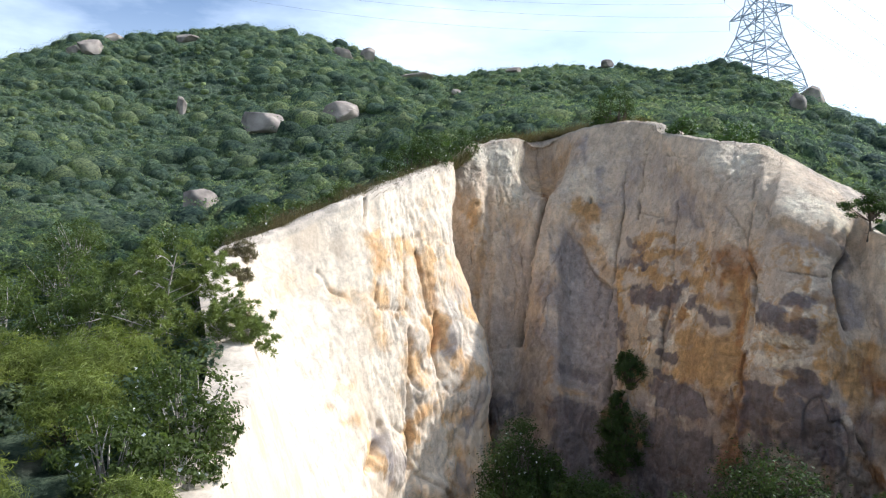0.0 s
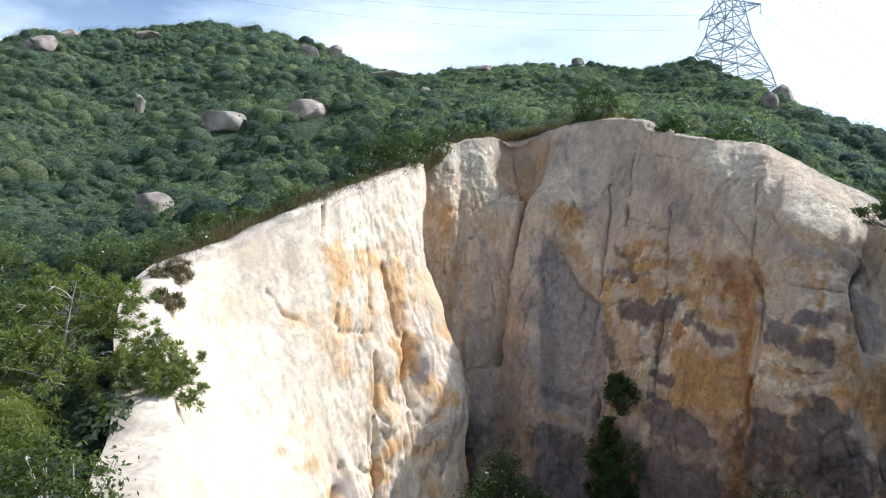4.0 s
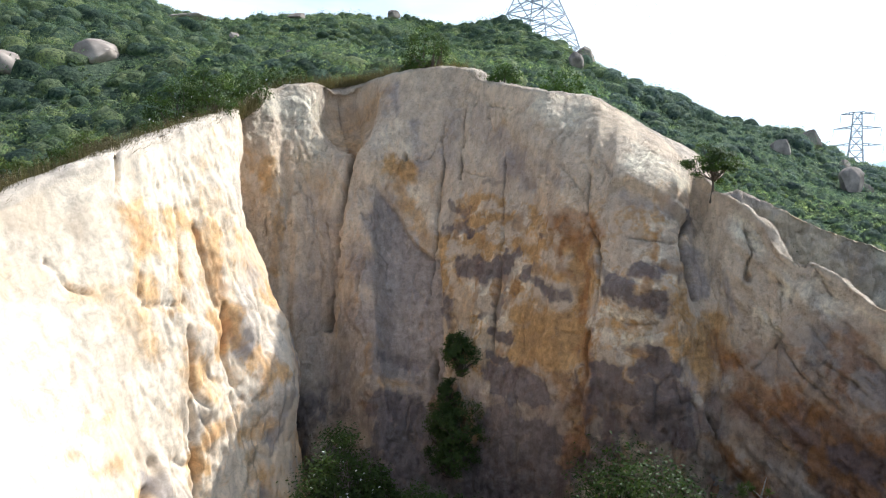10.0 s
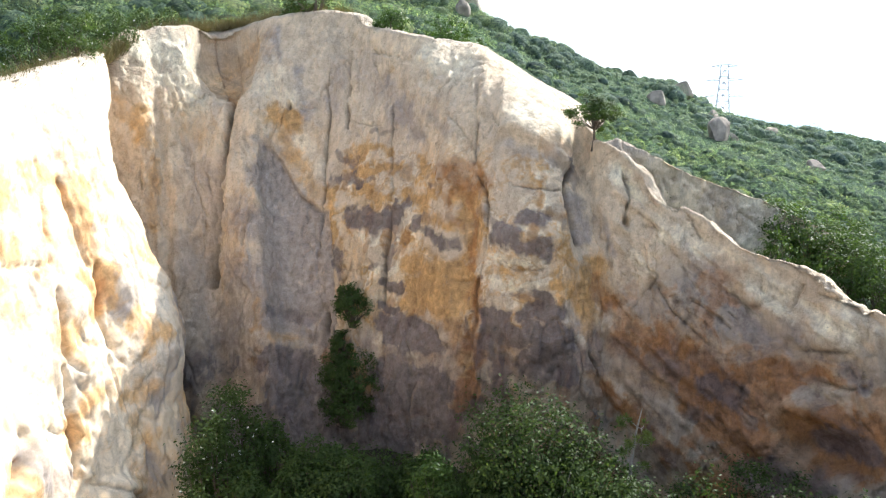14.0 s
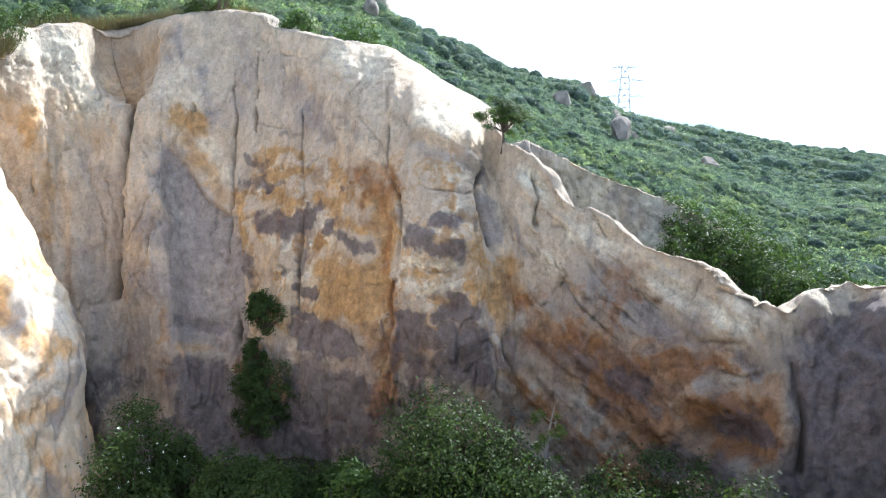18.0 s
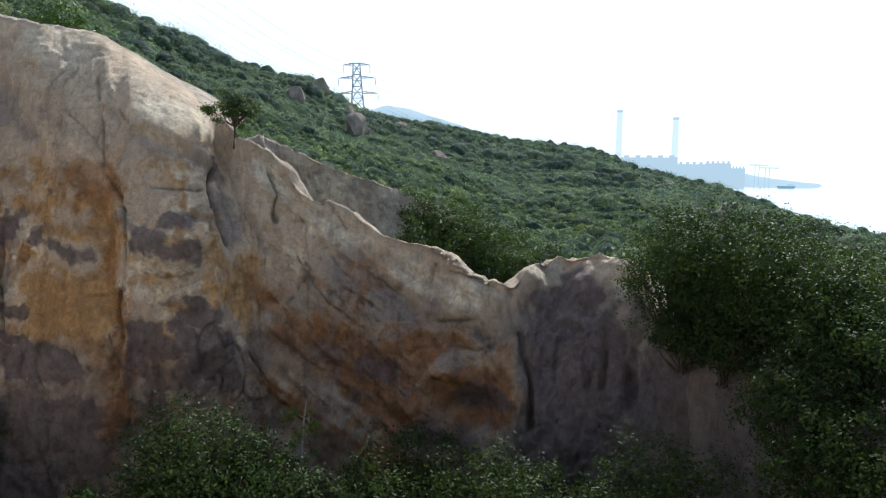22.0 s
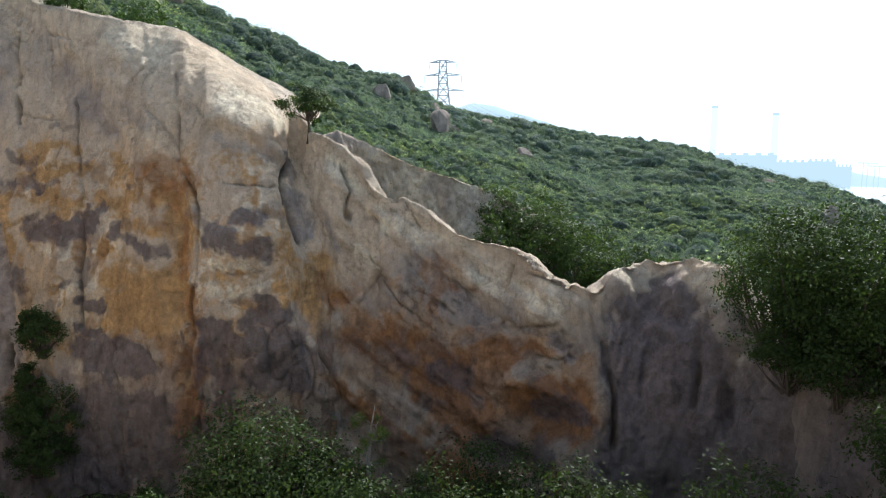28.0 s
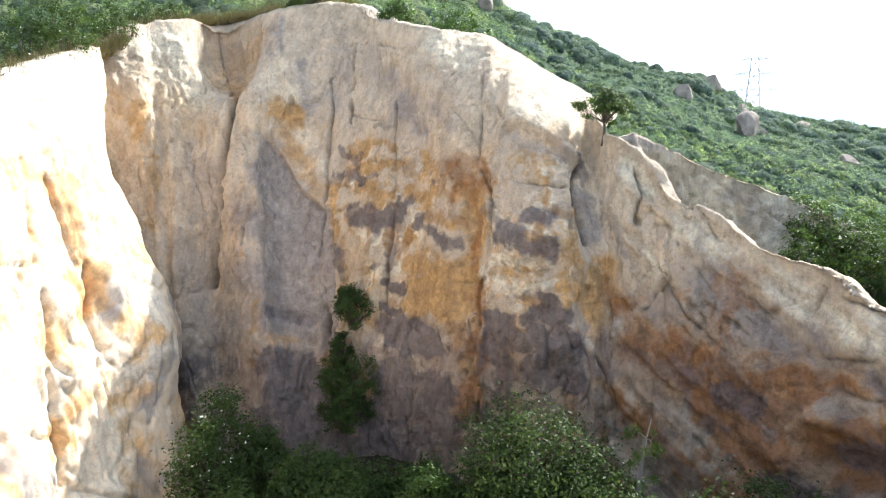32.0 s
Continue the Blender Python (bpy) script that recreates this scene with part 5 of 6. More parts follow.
def pylon(place, turn, levels, arms, member, label, rise=2.2):
    """levels: (height, half width) of the body; arms: (height, half length)."""
    root = tagged(new("pylon"), label, "pylon", "power line pylons")
    root.location = place
    root.rotation_euler = (0, 0, radians(turn))
    half = lambda h: float(np.interp(h, [v[0] for v in levels], [v[1] for v in levels]))
    corners = ((1, 1), (-1, 1), (-1, -1), (1, -1))
    for sx, sy in corners:
        line = np.array([(sx * w0, sy * w0, h0) for h0, w0 in levels])
        part("leg", tubes("leg", [line], [(member * 1.0, member * 0.6)], M_STEEL), root)
    for k in range(4):
        (ax, ay), (bx, by) = corners[k], corners[(k + 1) % 4]
        bm = bmesh.new()
        for (h0, w0), (h1, w1) in zip(levels[:-1], levels[1:]):
            strut(bm, (ax * w0, ay * w0, h0), (bx * w1, by * w1, h1), member)
            strut(bm, (bx * w0, by * w0, h0), (ax * w1, ay * w1, h1), member)
            strut(bm, (ax * w1, ay * w1, h1), (bx * w1, by * w1, h1), member)
            hm, wm = (h0 + h1) / 2, (w0 + w1) / 2
            strut(bm, (ax * wm, ay * wm, hm), ((ax + bx) * wm / 2, (ay + by) * wm / 2, hm), member * 0.7)
            strut(bm, (bx * wm, by * wm, hm), ((ax + bx) * wm / 2, (ay + by) * wm / 2, hm), member * 0.7)
        part("bracing", from_bm("bracing", bm, M_STEEL), root)
    tips = []
    for h, reach in arms:
        for s in (-1, 1):
            w, w2 = half(h), half(h + rise)
            bm = bmesh.new()
            tip = (s * reach, 0, h)
            for sy in (-1, 1):
                strut(bm, (s * w, sy * w, h), tip, member)
                strut(bm, (s * w2, sy * w2, h + rise), tip, member)
                for f in (0.3, 0.6):
                    lo = Vector((s * w, sy * w, h)).lerp(Vector(tip), f)
                    hi = Vector((s * w2, sy * w2, h + rise)).lerp(Vector(tip), f)
                    strut(bm, lo, hi, member * 0.7)
            arm = part("crossarm", from_bm("crossarm", bm, M_STEEL), root)
            bm = bmesh.new()
            for k in range(9):
                bmesh.ops.create_cone(bm, cap_ends=True, segments=8, radius1=0.17, radius2=0.11, depth=0.16, matrix=Matrix.Translation((s * reach, 0, h - 0.3 - 0.26 * k)))
            part("insulator", from_bm("insulator", bm, M_INSUL), arm, "string of glass insulator discs")
            tips.append(Matrix.Translation(place) @ Matrix.Rotation(radians(turn), 4, "Z") @ Vector((s * reach, 0, h - 2.7)))
    return tips


def cable(a, b, sag, radius=0.025):
    cu = bpy.data.curves.new("power_cable", "CURVE")
    cu.dimensions, cu.bevel_depth, cu.bevel_resolution = "3D", radius, 1
    sp = cu.splines.new("POLY")
    sp.points.add(24)
    for k in range(25):
        f = k / 24
        v = Vector(a).lerp(Vector(b), f)
        sp.points[k].co = (v.x, v.y, v.z - 4 * sag * f * (1 - f), 1)
    cu.materials.append(M_WIRE)
    tagged(new("power_cable", cu), "thin grey overhead power cable strung between pylons", "cable", "power cables")


P1, P2 = polar(19.15, 215, 34.0), polar(41.8, 255, -6.0)
tips1 = pylon(P1, -52, [(-2, 10.6), (4, 9.2), (8.5, 8.1), (13.5, 6.2), (18.5, 4.4), (24.5, 3.3), (30, 2.6), (36, 2.1), (42, 1.7), (48, 1.2), (54, 0.3)], [(25.0, 9.6), (33.5, 11.5), (42, 8.5)], 0.24, "tall grey steel lattice pylon on the wooded ridge")
tips2 = pylon(P2, -46, [(0, 3.0), (5, 2.6), (10, 2.2), (14, 1.9), (18, 1.6), (22, 1.35), (25.8, 1.15)], [(15.6, 7.2), (20.8, 6.4), (25.2, 4.6)], 0.17, "grey steel lattice pylon on the far hill shoulder", 0.7)
for a, b in zip(tips1, tips2):
    cable(a, b, 9)
for k, a in enumerate(tips1):
    cable(a, polar(-48, 330, 118 + 9 * (k // 2) + 3 * (k % 2)), 16)
for k, a in enumerate(tips2):
    cable(a, polar(60 + k % 2, 900, -60 + 6 * (k // 2)), 14)


# ---- boulders ----
def on_ground(az, el, r0=42.0):
    """The place of the hillside that lies in this direction from the gorge's mouth."""
    r = np.arange(r0, 320, 0.5)
    x, y = r * math.sin(radians(az)), r * math.cos(radians(az))
    z = ground_z(x, y)
    k = np.nonzero(z >= r * math.tan(radians(el)))[0]
    i = k[0] if len(k) else int(np.argmax(z / r))
    return float(x[i]), float(y[i]), float(z[i]), float(r[i])


def boulder(x, y, z, w, h, turn, seed, label, group="hillside boulders", name="boulder"):
    bm = bmesh.new()
    bmesh.ops.create_icosphere(bm, subdivisions=4, radius=1.0)
    co = np.array([v.co[:] for v in bm.verts])
    d = 1 + 0.55 * (fbm(co * 1.1 + seed * 7.7, seed, 3) - 0.5) + 0.16 * (fbm(co * 4.0 + seed, seed + 5, 3) - 0.5)
    chip = np.abs(fbm(co * np.array([2.2, 2.2, 0.8]) + seed * 3.1, seed + 8, 2) - 0.5)
    d -= 0.10 * np.exp(-(chip / 0.03) ** 2)
    co = co * d[:, None]
    cut = np.random.default_rng(seed)
    for _ in range(11):
        n = cut.normal(size=3)
        n /= np.linalg.norm(n)
        over = np.maximum(0, co @ n - (0.48 + 0.28 * cut.random()))
        co -= over[:, None] * n[None]
    co[:, 2] = np.sign(co[:, 2]) * np.abs(co[:, 2]) ** 0.85
    for v, c in zip(bm.verts, co):
        v.co = c
    ob = new(name, from_bm(name, bm, M_BOULDER, True))
    ob.matrix_world = Matrix.Translation((x, y, z + h * 0.10)) @ Matrix.Rotation(radians(turn), 4, "Z") @ Matrix.Rotation(radians((seed * 37) % 23 - 11), 4, "Y") @ Matrix.Diagonal((w / 2, w * 0.42, h / 2, 1))
    return tagged(ob, label, "boulder", group)


# bearing, elevation, width and height in degrees
BOULDERS = [(-20.3, 7.7, 3.5, 1.9), (-13.5, 9.0, 3.5, 1.9), (-25.5, 0.8, 3.8, 2.7), (-13.4, 13.4, 1.9, 0.9), (-11.4, 13.2, 1.4, 1.1), (-7.2, 11.7, 2.7, 0.6), (-4.1, 10.5, 1.0, 0.6), (-26.2, 8.6, 1.1, 1.3),
            (-32.2, 12.3, 1.6, 1.3), (-33.3, 12.0, 0.8, 0.7), (-30.5, 13.2, 1.9, 0.8), (-25.6, 13.6, 2.2, 0.6), (22.9, 10.3, 2.0, 1.2), (22.1, 8.9, 1.4, 1.2), (-0.3, 9.4, 1.5, 0.6), (0.4, 12.5, 1.8, 0.5), (8.0, 12.8, 1.3, 0.5)]
BOULDERS_RIGHT = [(38.9, 2.7, 1.7, 1.3), (37.2, 2.1, 1.5, 1.2), (41.6, -0.4, 1.8, 2.0), (41.1, 0.7, 1.3, 0.8), (42.6, -0.9, 1.0, 0.8), (48.1, -2.9, 1.5, 0.8), (46.2, -3.2, 1.3, 0.7), (45.0, -0.4, 1.3, 0.6), (70.1, -7.4, 1.2, 1.9), (78.8, -9.5, 2.0, 1.0),
                  (79.9, -10.1, 1.3, 0.8), (82.5, -10.7, 1.4, 0.8), (75.2, -9.8, 1.1, 0.7), (76.3, -7.6, 0.9, 0.8), (66.1, -4.9, 0.8, 0.5)]
CLEAR = []
for k, (az, el, w, h) in enumerate(BOULDERS + BOULDERS_RIGHT):
    x, y, z, r = on_ground(az, el - h * 0.3)
    big = radians(1) * r
    CLEAR.append((x, y, w * big, r))
    boulder(x, y, z, w * big * 1.2, h * big * 1.5, (k * 47) % 180, k + 1, "rounded pale grey granite boulder among hillside scrub" if h < 1.5 else "large weathered tan granite boulder among hillside scrub")


# ---- plants ----
def leaf_mesh(name, c, n, length, width, material, rng, tone=None, lie=None):
    """Leaves: a four-cornered blade each, at the rows of c, facing the rows of n."""
    n = n / (np.linalg.norm(n, axis=1)[:, None] + 1e-9)
    a = lie if lie is not None else rng.normal(size=c.shape)
    a = a - n * (a * n).sum(1)[:, None]
    a /= np.linalg.norm(a, axis=1)[:, None] + 1e-9
    b = np.cross(n, a)
    L, W = (np.asarray(length) * np.ones(len(c)))[:, None] / 2, (np.asarray(width) * np.ones(len(c)))[:, None] / 2
    v = np.stack([c - a * L, c + b * W - a * L * 0.15, c + a * L + n * -0.15 * L, c - b * W - a * L * 0.15], 1).reshape(-1, 3)
    q = np.arange(len(v)).reshape(-1, 4)
    me = bpy.data.meshes.new(name)
    return fill_mesh(me, v, q, material, {"tone": np.repeat(tone, 4)} if tone is not None else None, False)


def limb(rng, a, b, bend, k=6):
    f = np.linspace(0, 1, k)[:, None]
    side = rng.normal(size=3) * bend
    return a + (b - a) * f + side * (4 * f * (1 - f)) * 0.5 + np.array([0, 0, 1.0]) * (f * (1 - f)) * bend


def shrub(x, y, z, w, h, count, leaf, material, seed, label, name="shrub", category="shrub", group="shrubs", bark=None, slim=0.5, droop=0.0, open_=0.35, flowers=0, twigs=0):
    rng = np.random.default_rng(seed)
    root = tagged(new(name), label, category, group)
    root.location = (x, y, z)
    k = max(16, count // 42)
    d = rng.normal(size=(k, 3))
    d[:, 2] = np.abs(d[:, 2]) * 1.15 - 0.42
    d /= np.linalg.norm(d, axis=1)[:, None]
    lump = 0.72 + 0.55 * fbm(d * 1.6 + seed, seed % 97, 2)
    rad = (open_ + (1 - open_) * rng.random(k) ** 0.5) * lump
    tips = d * rad[:, None] * np.array([w / 2, w / 2, h * 0.58]) + np.array([0, 0, h * 0.44])
    tips[:, 2] = np.maximum(tips[:, 2], 0.05 * h)
    nst = min(k, 26)
    paths = [limb(rng, np.array([rng.normal() * 0.04 * w, rng.normal() * 0.04 * w, -0.15]), tips[i], 0.10 * w) for i in range(nst)]
    part("branchwork", tubes("branchwork", paths, [(0.012 * h + 0.008, 0.004)] * nst, bark or M_BARK), root)
    who = rng.integers(0, k, count)
    off = rng.normal(size=(count, 3)) * np.array([1, 1, 0.7]) * 0.026 * (w + h) * (0.6 + 0.8 * rng.random(k))[who][:, None]
    c = tips[who] + off
    c[:, 2] = np.maximum(c[:, 2], 0.03)
    n = d[who] * 0.7 + off / (np.linalg.norm(off, axis=1)[:, None] + 1e-6) * 0.5 + rng.normal(size=(count, 3)) * 0.55 + np.array([0, 0, 0.35])
    size = leaf * (0.6 + 0.8 * rng.random(count))
    part("foliage", leaf_mesh("foliage", c, n, size, size * slim, material, rng), root)
    if flowers:
        f = c[rng.integers(0, count, flowers)] + d[rng.integers(0, k, flowers)] * 0.05
        part("blossom", leaf_mesh("blossom", f, rng.normal(size=(flowers, 3)) + np.array([0, -0.6, 0.6]), leaf * 0.9, leaf * 0.8, M_PETAL, rng), root, "white open flowers")
    if twigs:
        tp = [limb(rng, tips[i % k] * 0.8, tips[i % k] * (1.1 + 0.25 * rng.random()) + rng.normal(size=3) * 0.1 * w, 0.1 * w, 5) for i in range(twigs)]
        part("dead_twig_tangle", tubes("dead_twig_tangle", tp, [(0.008, 0.003)] * twigs, M_TWIG, 3), root, "bare grey dead twigs")["kind"] = "stuff"
    return root


def pine(x, y, z, h, spread, seed, label, lean=(0.0, 0.0), needle=0.17, tufts=90):
    rng = np.random.default_rng(seed)
    root = tagged(new("pine_tree"), label, "pine tree", "pine trees")
    root.location = (x, y, z)
    top = np.array([lean[0], lean[1], h])
    trunk = limb(rng, np.array([0, 0, -0.3]), top, 0.12 * h, 10)
    part("trunk", tubes("trunk", [trunk], [(0.03 * h, 0.010)], M_PALEBARK, 7), root, "pale grey bare trunk")
    br, tip = [], []
    nb = 16
    for i in range(nb):
        f = 0.25 + 0.75 * i / nb
        a = trunk[min(9, int(f * 9))]
        ang = i * 2.4 + rng.normal() * 0.3
        ln = spread * (1.15 - 0.75 * f) * (0.7 + 0.5 * rng.random())
        b = a + np.array([math.cos(ang) * ln, math.sin(ang) * ln, ln * (0.15 + 0.35 * rng.random())])
        p = limb(rng, a, b, 0.15 * ln)
        br.append(p)
        for j in range(3):
            e = b + rng.normal(size=3) * 0.22 * ln
            br.append(limb(rng, p[3 + j % 3], e, 0.1 * ln, 4))
            tip.append(e)
        tip.append(b)
    part("branchwork", tubes("branchwork", br, [(0.016, 0.005)] * len(br), M_PALEBARK), root, "thin crooked bare branches")["kind"] = "stuff"
    tip = np.array(tip)
    pick = tip[rng.integers(0, len(tip), tufts)] + rng.normal(size=(tufts, 3)) * 0.09 * spread
    per = 46
    c0 = np.repeat(pick, per, 0)
    d = rng.normal(size=(len(c0), 3)) + np.array([0, 0, 0.7])
    d /= np.linalg.norm(d, axis=1)[:, None]
    c = c0 + d * needle * 0.55
    part("needle_foliage", leaf_mesh("needle_foliage", c, np.cross(d, rng.normal(size=d.shape)), needle * (0.7 + 0.5 * rng.random(len(c))), 0.026, M_PINE, rng, lie=d), root)
    return root


def rim_shrub(az, back, w, h, count, leaf, material, seed, label, **kw):
    rr, rz = rim_at(np.array([az]))
    r = float(rr[0]) + back
    x, y = r * math.sin(radians(az)), r * math.cos(radians(az))
    return shrub(x, y, float(ground_z(x, y)[0]) - 0.08, w, h, count, leaf, material, seed, label, **kw)


# gorge floor: bearing, distance, foot height, width, height
FLOOR_SHRUBS = [(63.0, 19.4, -13.8, 2.8, 3.0), (66.8, 18.6, -13.8, 3.0, 3.4), (70.4, 17.2, -13.8, 3.0, 3.8), (73.8, 16.0, -13.8, 3.0, 4.2), (28.0, 20.6, -12.8, 4.2, 4.6), (25.2, 21.0, -12.8, 3.2, 4.4), (31.5, 20.2, -13.0, 3.8, 4.2), (35.0, 19.8, -13.2, 3.2, 3.4), (21.8, 20.2, -13.2, 2.6, 2.6), (28.0, 18.0, -13.6, 3.4, 3.2), (33.0, 17.6, -13.6, 3.2, 3.0), (24.0, 18.2, -13.6, 3.0, 2.6),
                (39.0, 19.6, -13.4, 2.8, 2.8), (3.0, 24.2, -11.8, 2.6, 3.2), (1.4, 23.0, -12.0, 2.4, 2.6), (0.6, 20.5, -13.0, 2.4, 2.4), (-2.5, 17.0, -14.0, 2.6, 2.4), (5.6, 24.6, -12.2, 2.2, 1.8), (8.6, 22.0, -13.0, 2.2, 2.4), (12.0, 21.0, -13.2, 2.6, 2.6), (10.2, 23.0, -12.6, 2.6, 2.0), (14.5, 22.5, -12.8, 2.6, 2.0),
                (6.5, 20.0, -13.4, 2.6, 2.4), (10.0, 18.6, -13.6, 2.6, 2.6), (14.0, 18.8, -13.6, 2.4, 2.2), (4.0, 21.6, -13.0, 2.2, 2.0), (41.0, 21.0, -13.4, 2.6, 2.4), (45.0, 21.0, -13.6, 2.6, 2.2), (49.0, 20.6, -13.6, 2.6, 2.0), (53.0, 20.0, -13.6, 2.6, 2.2), (57.0, 19.4, -13.6, 2.6, 2.2), (61.5, 18.6, -13.6, 2.6, 2.2), (64.5, 17.0, -13.8, 2.8, 2.4), (43.0, 19.0, -13.4, 2.8, 2.2), (47.0, 19.4, -13.6, 2.6, 2.2), (51.0, 18.6, -13.8, 2.6, 2.6), (55.0, 18.0, -13.8, 2.6, 2.2), (59.0, 17.2, -13.6, 2.6, 2.4), (18.5, 22.6, -12.8, 2.4, 1.8)]
for k, (az, r, z, w, h) in enumerate(FLOOR_SHRUBS):
    x, y, _ = polar(az, r, 0)
    top, z = z + h, float(floor_z(x, y)[0]) - 0.1
    h = max(h, top - z) + (1.7 if az > 41 else 0.0)
    shrub(x, y, z, w, h, int(2300 * w), 0.12, M_LEAF if az < 41 else M_BUSH, 300 + k, "dense dark green glossy-leaved shrub on the gorge floor" if w > 2.5 else "small dark green shrub at the foot of the cliff", group="gorge shrubs", twigs=6 if k in (4, 5, 9) else 0, flowers=50 if k in (13, 14) else 0)
for k, (az, r, z, w, h, lab) in enumerate(((19.3, 20.0, -13.4, 1.6, 3.8, "bright yellow-green sapling"), (17.0, 18.5, -13.8, 1.4, 2.6, "bright yellow-green sapling"), (21.0, 18.6, -13.8, 1.2, 2.6, "bright yellow-green sapling"))):
    x, y, _ = polar(az, r, 0)
    h, z = max(h, z + h - float(floor_z(x, y)[0])), float(floor_z(x, y)[0]) - 0.1
    shrub(x, y, z, w, h, 3400, 0.12, M_LIGHT, 340 + k, lab + " standing on the gorge floor", name="sapling", category="young tree", group="saplings", slim=0.35)
x, y, _ = polar(36.8, 22.0, 0)
pine(x, y, float(floor_z(x, y)[0]) - 0.1, 6.2, 0.9, 350, "slender young green pine at the cliff foot", needle=0.2, tufts=60)
# plants clinging to the face: bearing, elevation, width, height
def on_face(az, el, out=0.0):
    """The place of the rock face in this direction, drawn out towards the gorge's mouth."""
    best = None
    for f in (FACES["cliff_main"], FACES["cliff_ridge"]):
        q = f.reshape(-1, 3)
        rr_ = np.hypot(q[:, 0], q[:, 1])
        d = np.hypot(np.degrees(np.arctan2(q[:, 0], q[:, 1])) - az, np.degrees(np.arctan2(q[:, 2], rr_)) - el)
        i = int(np.argmin(d))
        if best is None or d[i] < best[0]:
            best = (d[i], q[i])
    v = best[1]
    return float(v[0] * (1 - out / np.hypot(v[0], v[1]))), float(v[1] * (1 - out / np.hypot(v[0], v[1]))), float(v[2])


for k, (az, el, w, h) in enumerate(((13.0, -15.9, 1.6, 1.7), (12.6, -14.8, 1.0, 1.1), (12.0, -18.6, 1.0, 1.2), (13.0, -21.8, 2.2, 2.0), (11.6, -21.4, 1.6, 1.8), (12.2, -23.4, 2.2, 1.6))):
    x, y, z = on_face(az, el, 0.25)
    shrub(x, y, z, w, h, int(2600 * w), 0.085, M_LEAF, 360 + k, "dark green shrub clinging to a cleft of the cliff", group="cliff shrubs")

# the lone small tree in the notch of the rim
def round_tree(x, y, z, w, h, seed, label):
    rng = np.random.default_rng(seed)
    root = tagged(new("small_tree"), label, "tree")
    root.location = (x, y, z)
    fork = np.array([0.06, -0.02, h * 0.30])
    part("trunk", tubes("trunk", [limb(rng, np.array([0, 0, -0.25]), fork, 0.08, 6)], [(0.055, 0.04)], M_BARK, 7), root)
    k = 46
    d = rng.normal(size=(k, 3))
    d[:, 2] = np.abs(d[:, 2]) * 1.1 - 0.42
    d /= np.linalg.norm(d, axis=1)[:, None]
    tips = d * (0.55 + 0.45 * rng.random(k) ** 0.5)[:, None] * np.array([w / 2, w / 2, h * 0.40]) + np.array([0, 0, h * 0.62])
    part("branchwork", tubes("branchwork", [limb(rng, fork, t, 0.16) for t in tips[:34]], [(0.026, 0.006)] * 34, M_BARK), root)
    n_leaf = 6200
    who = rng.integers(0, k, n_leaf)
    off = rng.normal(size=(n_leaf, 3)) * np.array([0.10, 0.10, 0.06])
    part("foliage", leaf_mesh("foliage", tips[who] + off, d[who] * 0.5 + rng.normal(size=(n_leaf, 3)) * 0.4 + np.array([0, 0, 0.5]), 0.085, 0.042, M_LEAF, rng), root)


x, y, _ = polar(32.2, 27.7, 0)
round_tree(x, y, -0.95, 2.0, 1.9, 380, "small round-crowned dark green tree in a notch of the cliff rim")

# shrubs along the rim of the face and of the ridges
for k, (az, back, w, h, m) in enumerate(((10.5, 0.8, 2.8, 2.7, 0), (9.6, 0.9, 1.6, 1.3, 0), (13.0, 1.6, 1.2, 1.0, 0), (6.0, 2.2, 1.2, 0.9, 1), (4.2, 2.0, 1.5, 1.0, 0), (0.6, 1.8, 1.8, 1.4, 0), (-1.6, 1.6, 2.0, 1.6, 0), (-3.5, 2.4, 2.4, 2.2, 0),
                                         (-6.2, 2.0, 2.6, 2.4, 0), (-8.5, 3.0, 2.6, 2.4, 0), (16.6, 1.4, 1.8, 1.6, 2), (20.8, 1.6, 2.6, 1.9, 2), (22.6, 1.8, 1.8, 1.6, 2), (28.8, 2.0, 1.5, 1.7, 2), (34.8, 2.4, 1.4, 1.9, 2), (33.6, 3.2, 1.2, 1.0, 0),
                                         (-10.5, 1.8, 1.5, 1.0, 0), (-13.5, 1.6, 1.5, 0.9, 1), (-16.5, 1.8, 1.8, 1.1, 0), (-20.0, 1.8, 1.6, 0.9, 1), (-23.0, 1.6, 1.6, 1.0, 0))):
    rim_shrub(az, back, w, h, int(1300 * w), 0.10 if m != 2 else 0.12, (M_LEAF, M_DRY, M_LIGHT)[m], 400 + k,
              ("dark green leafy shrub on the cliff rim", "dry straw-coloured shrub on the cliff rim", "bright yellow-green shrub behind the cliff rim")[m], group="rim shrubs", flowers=10 if m == 0 and az < 0 else 0)

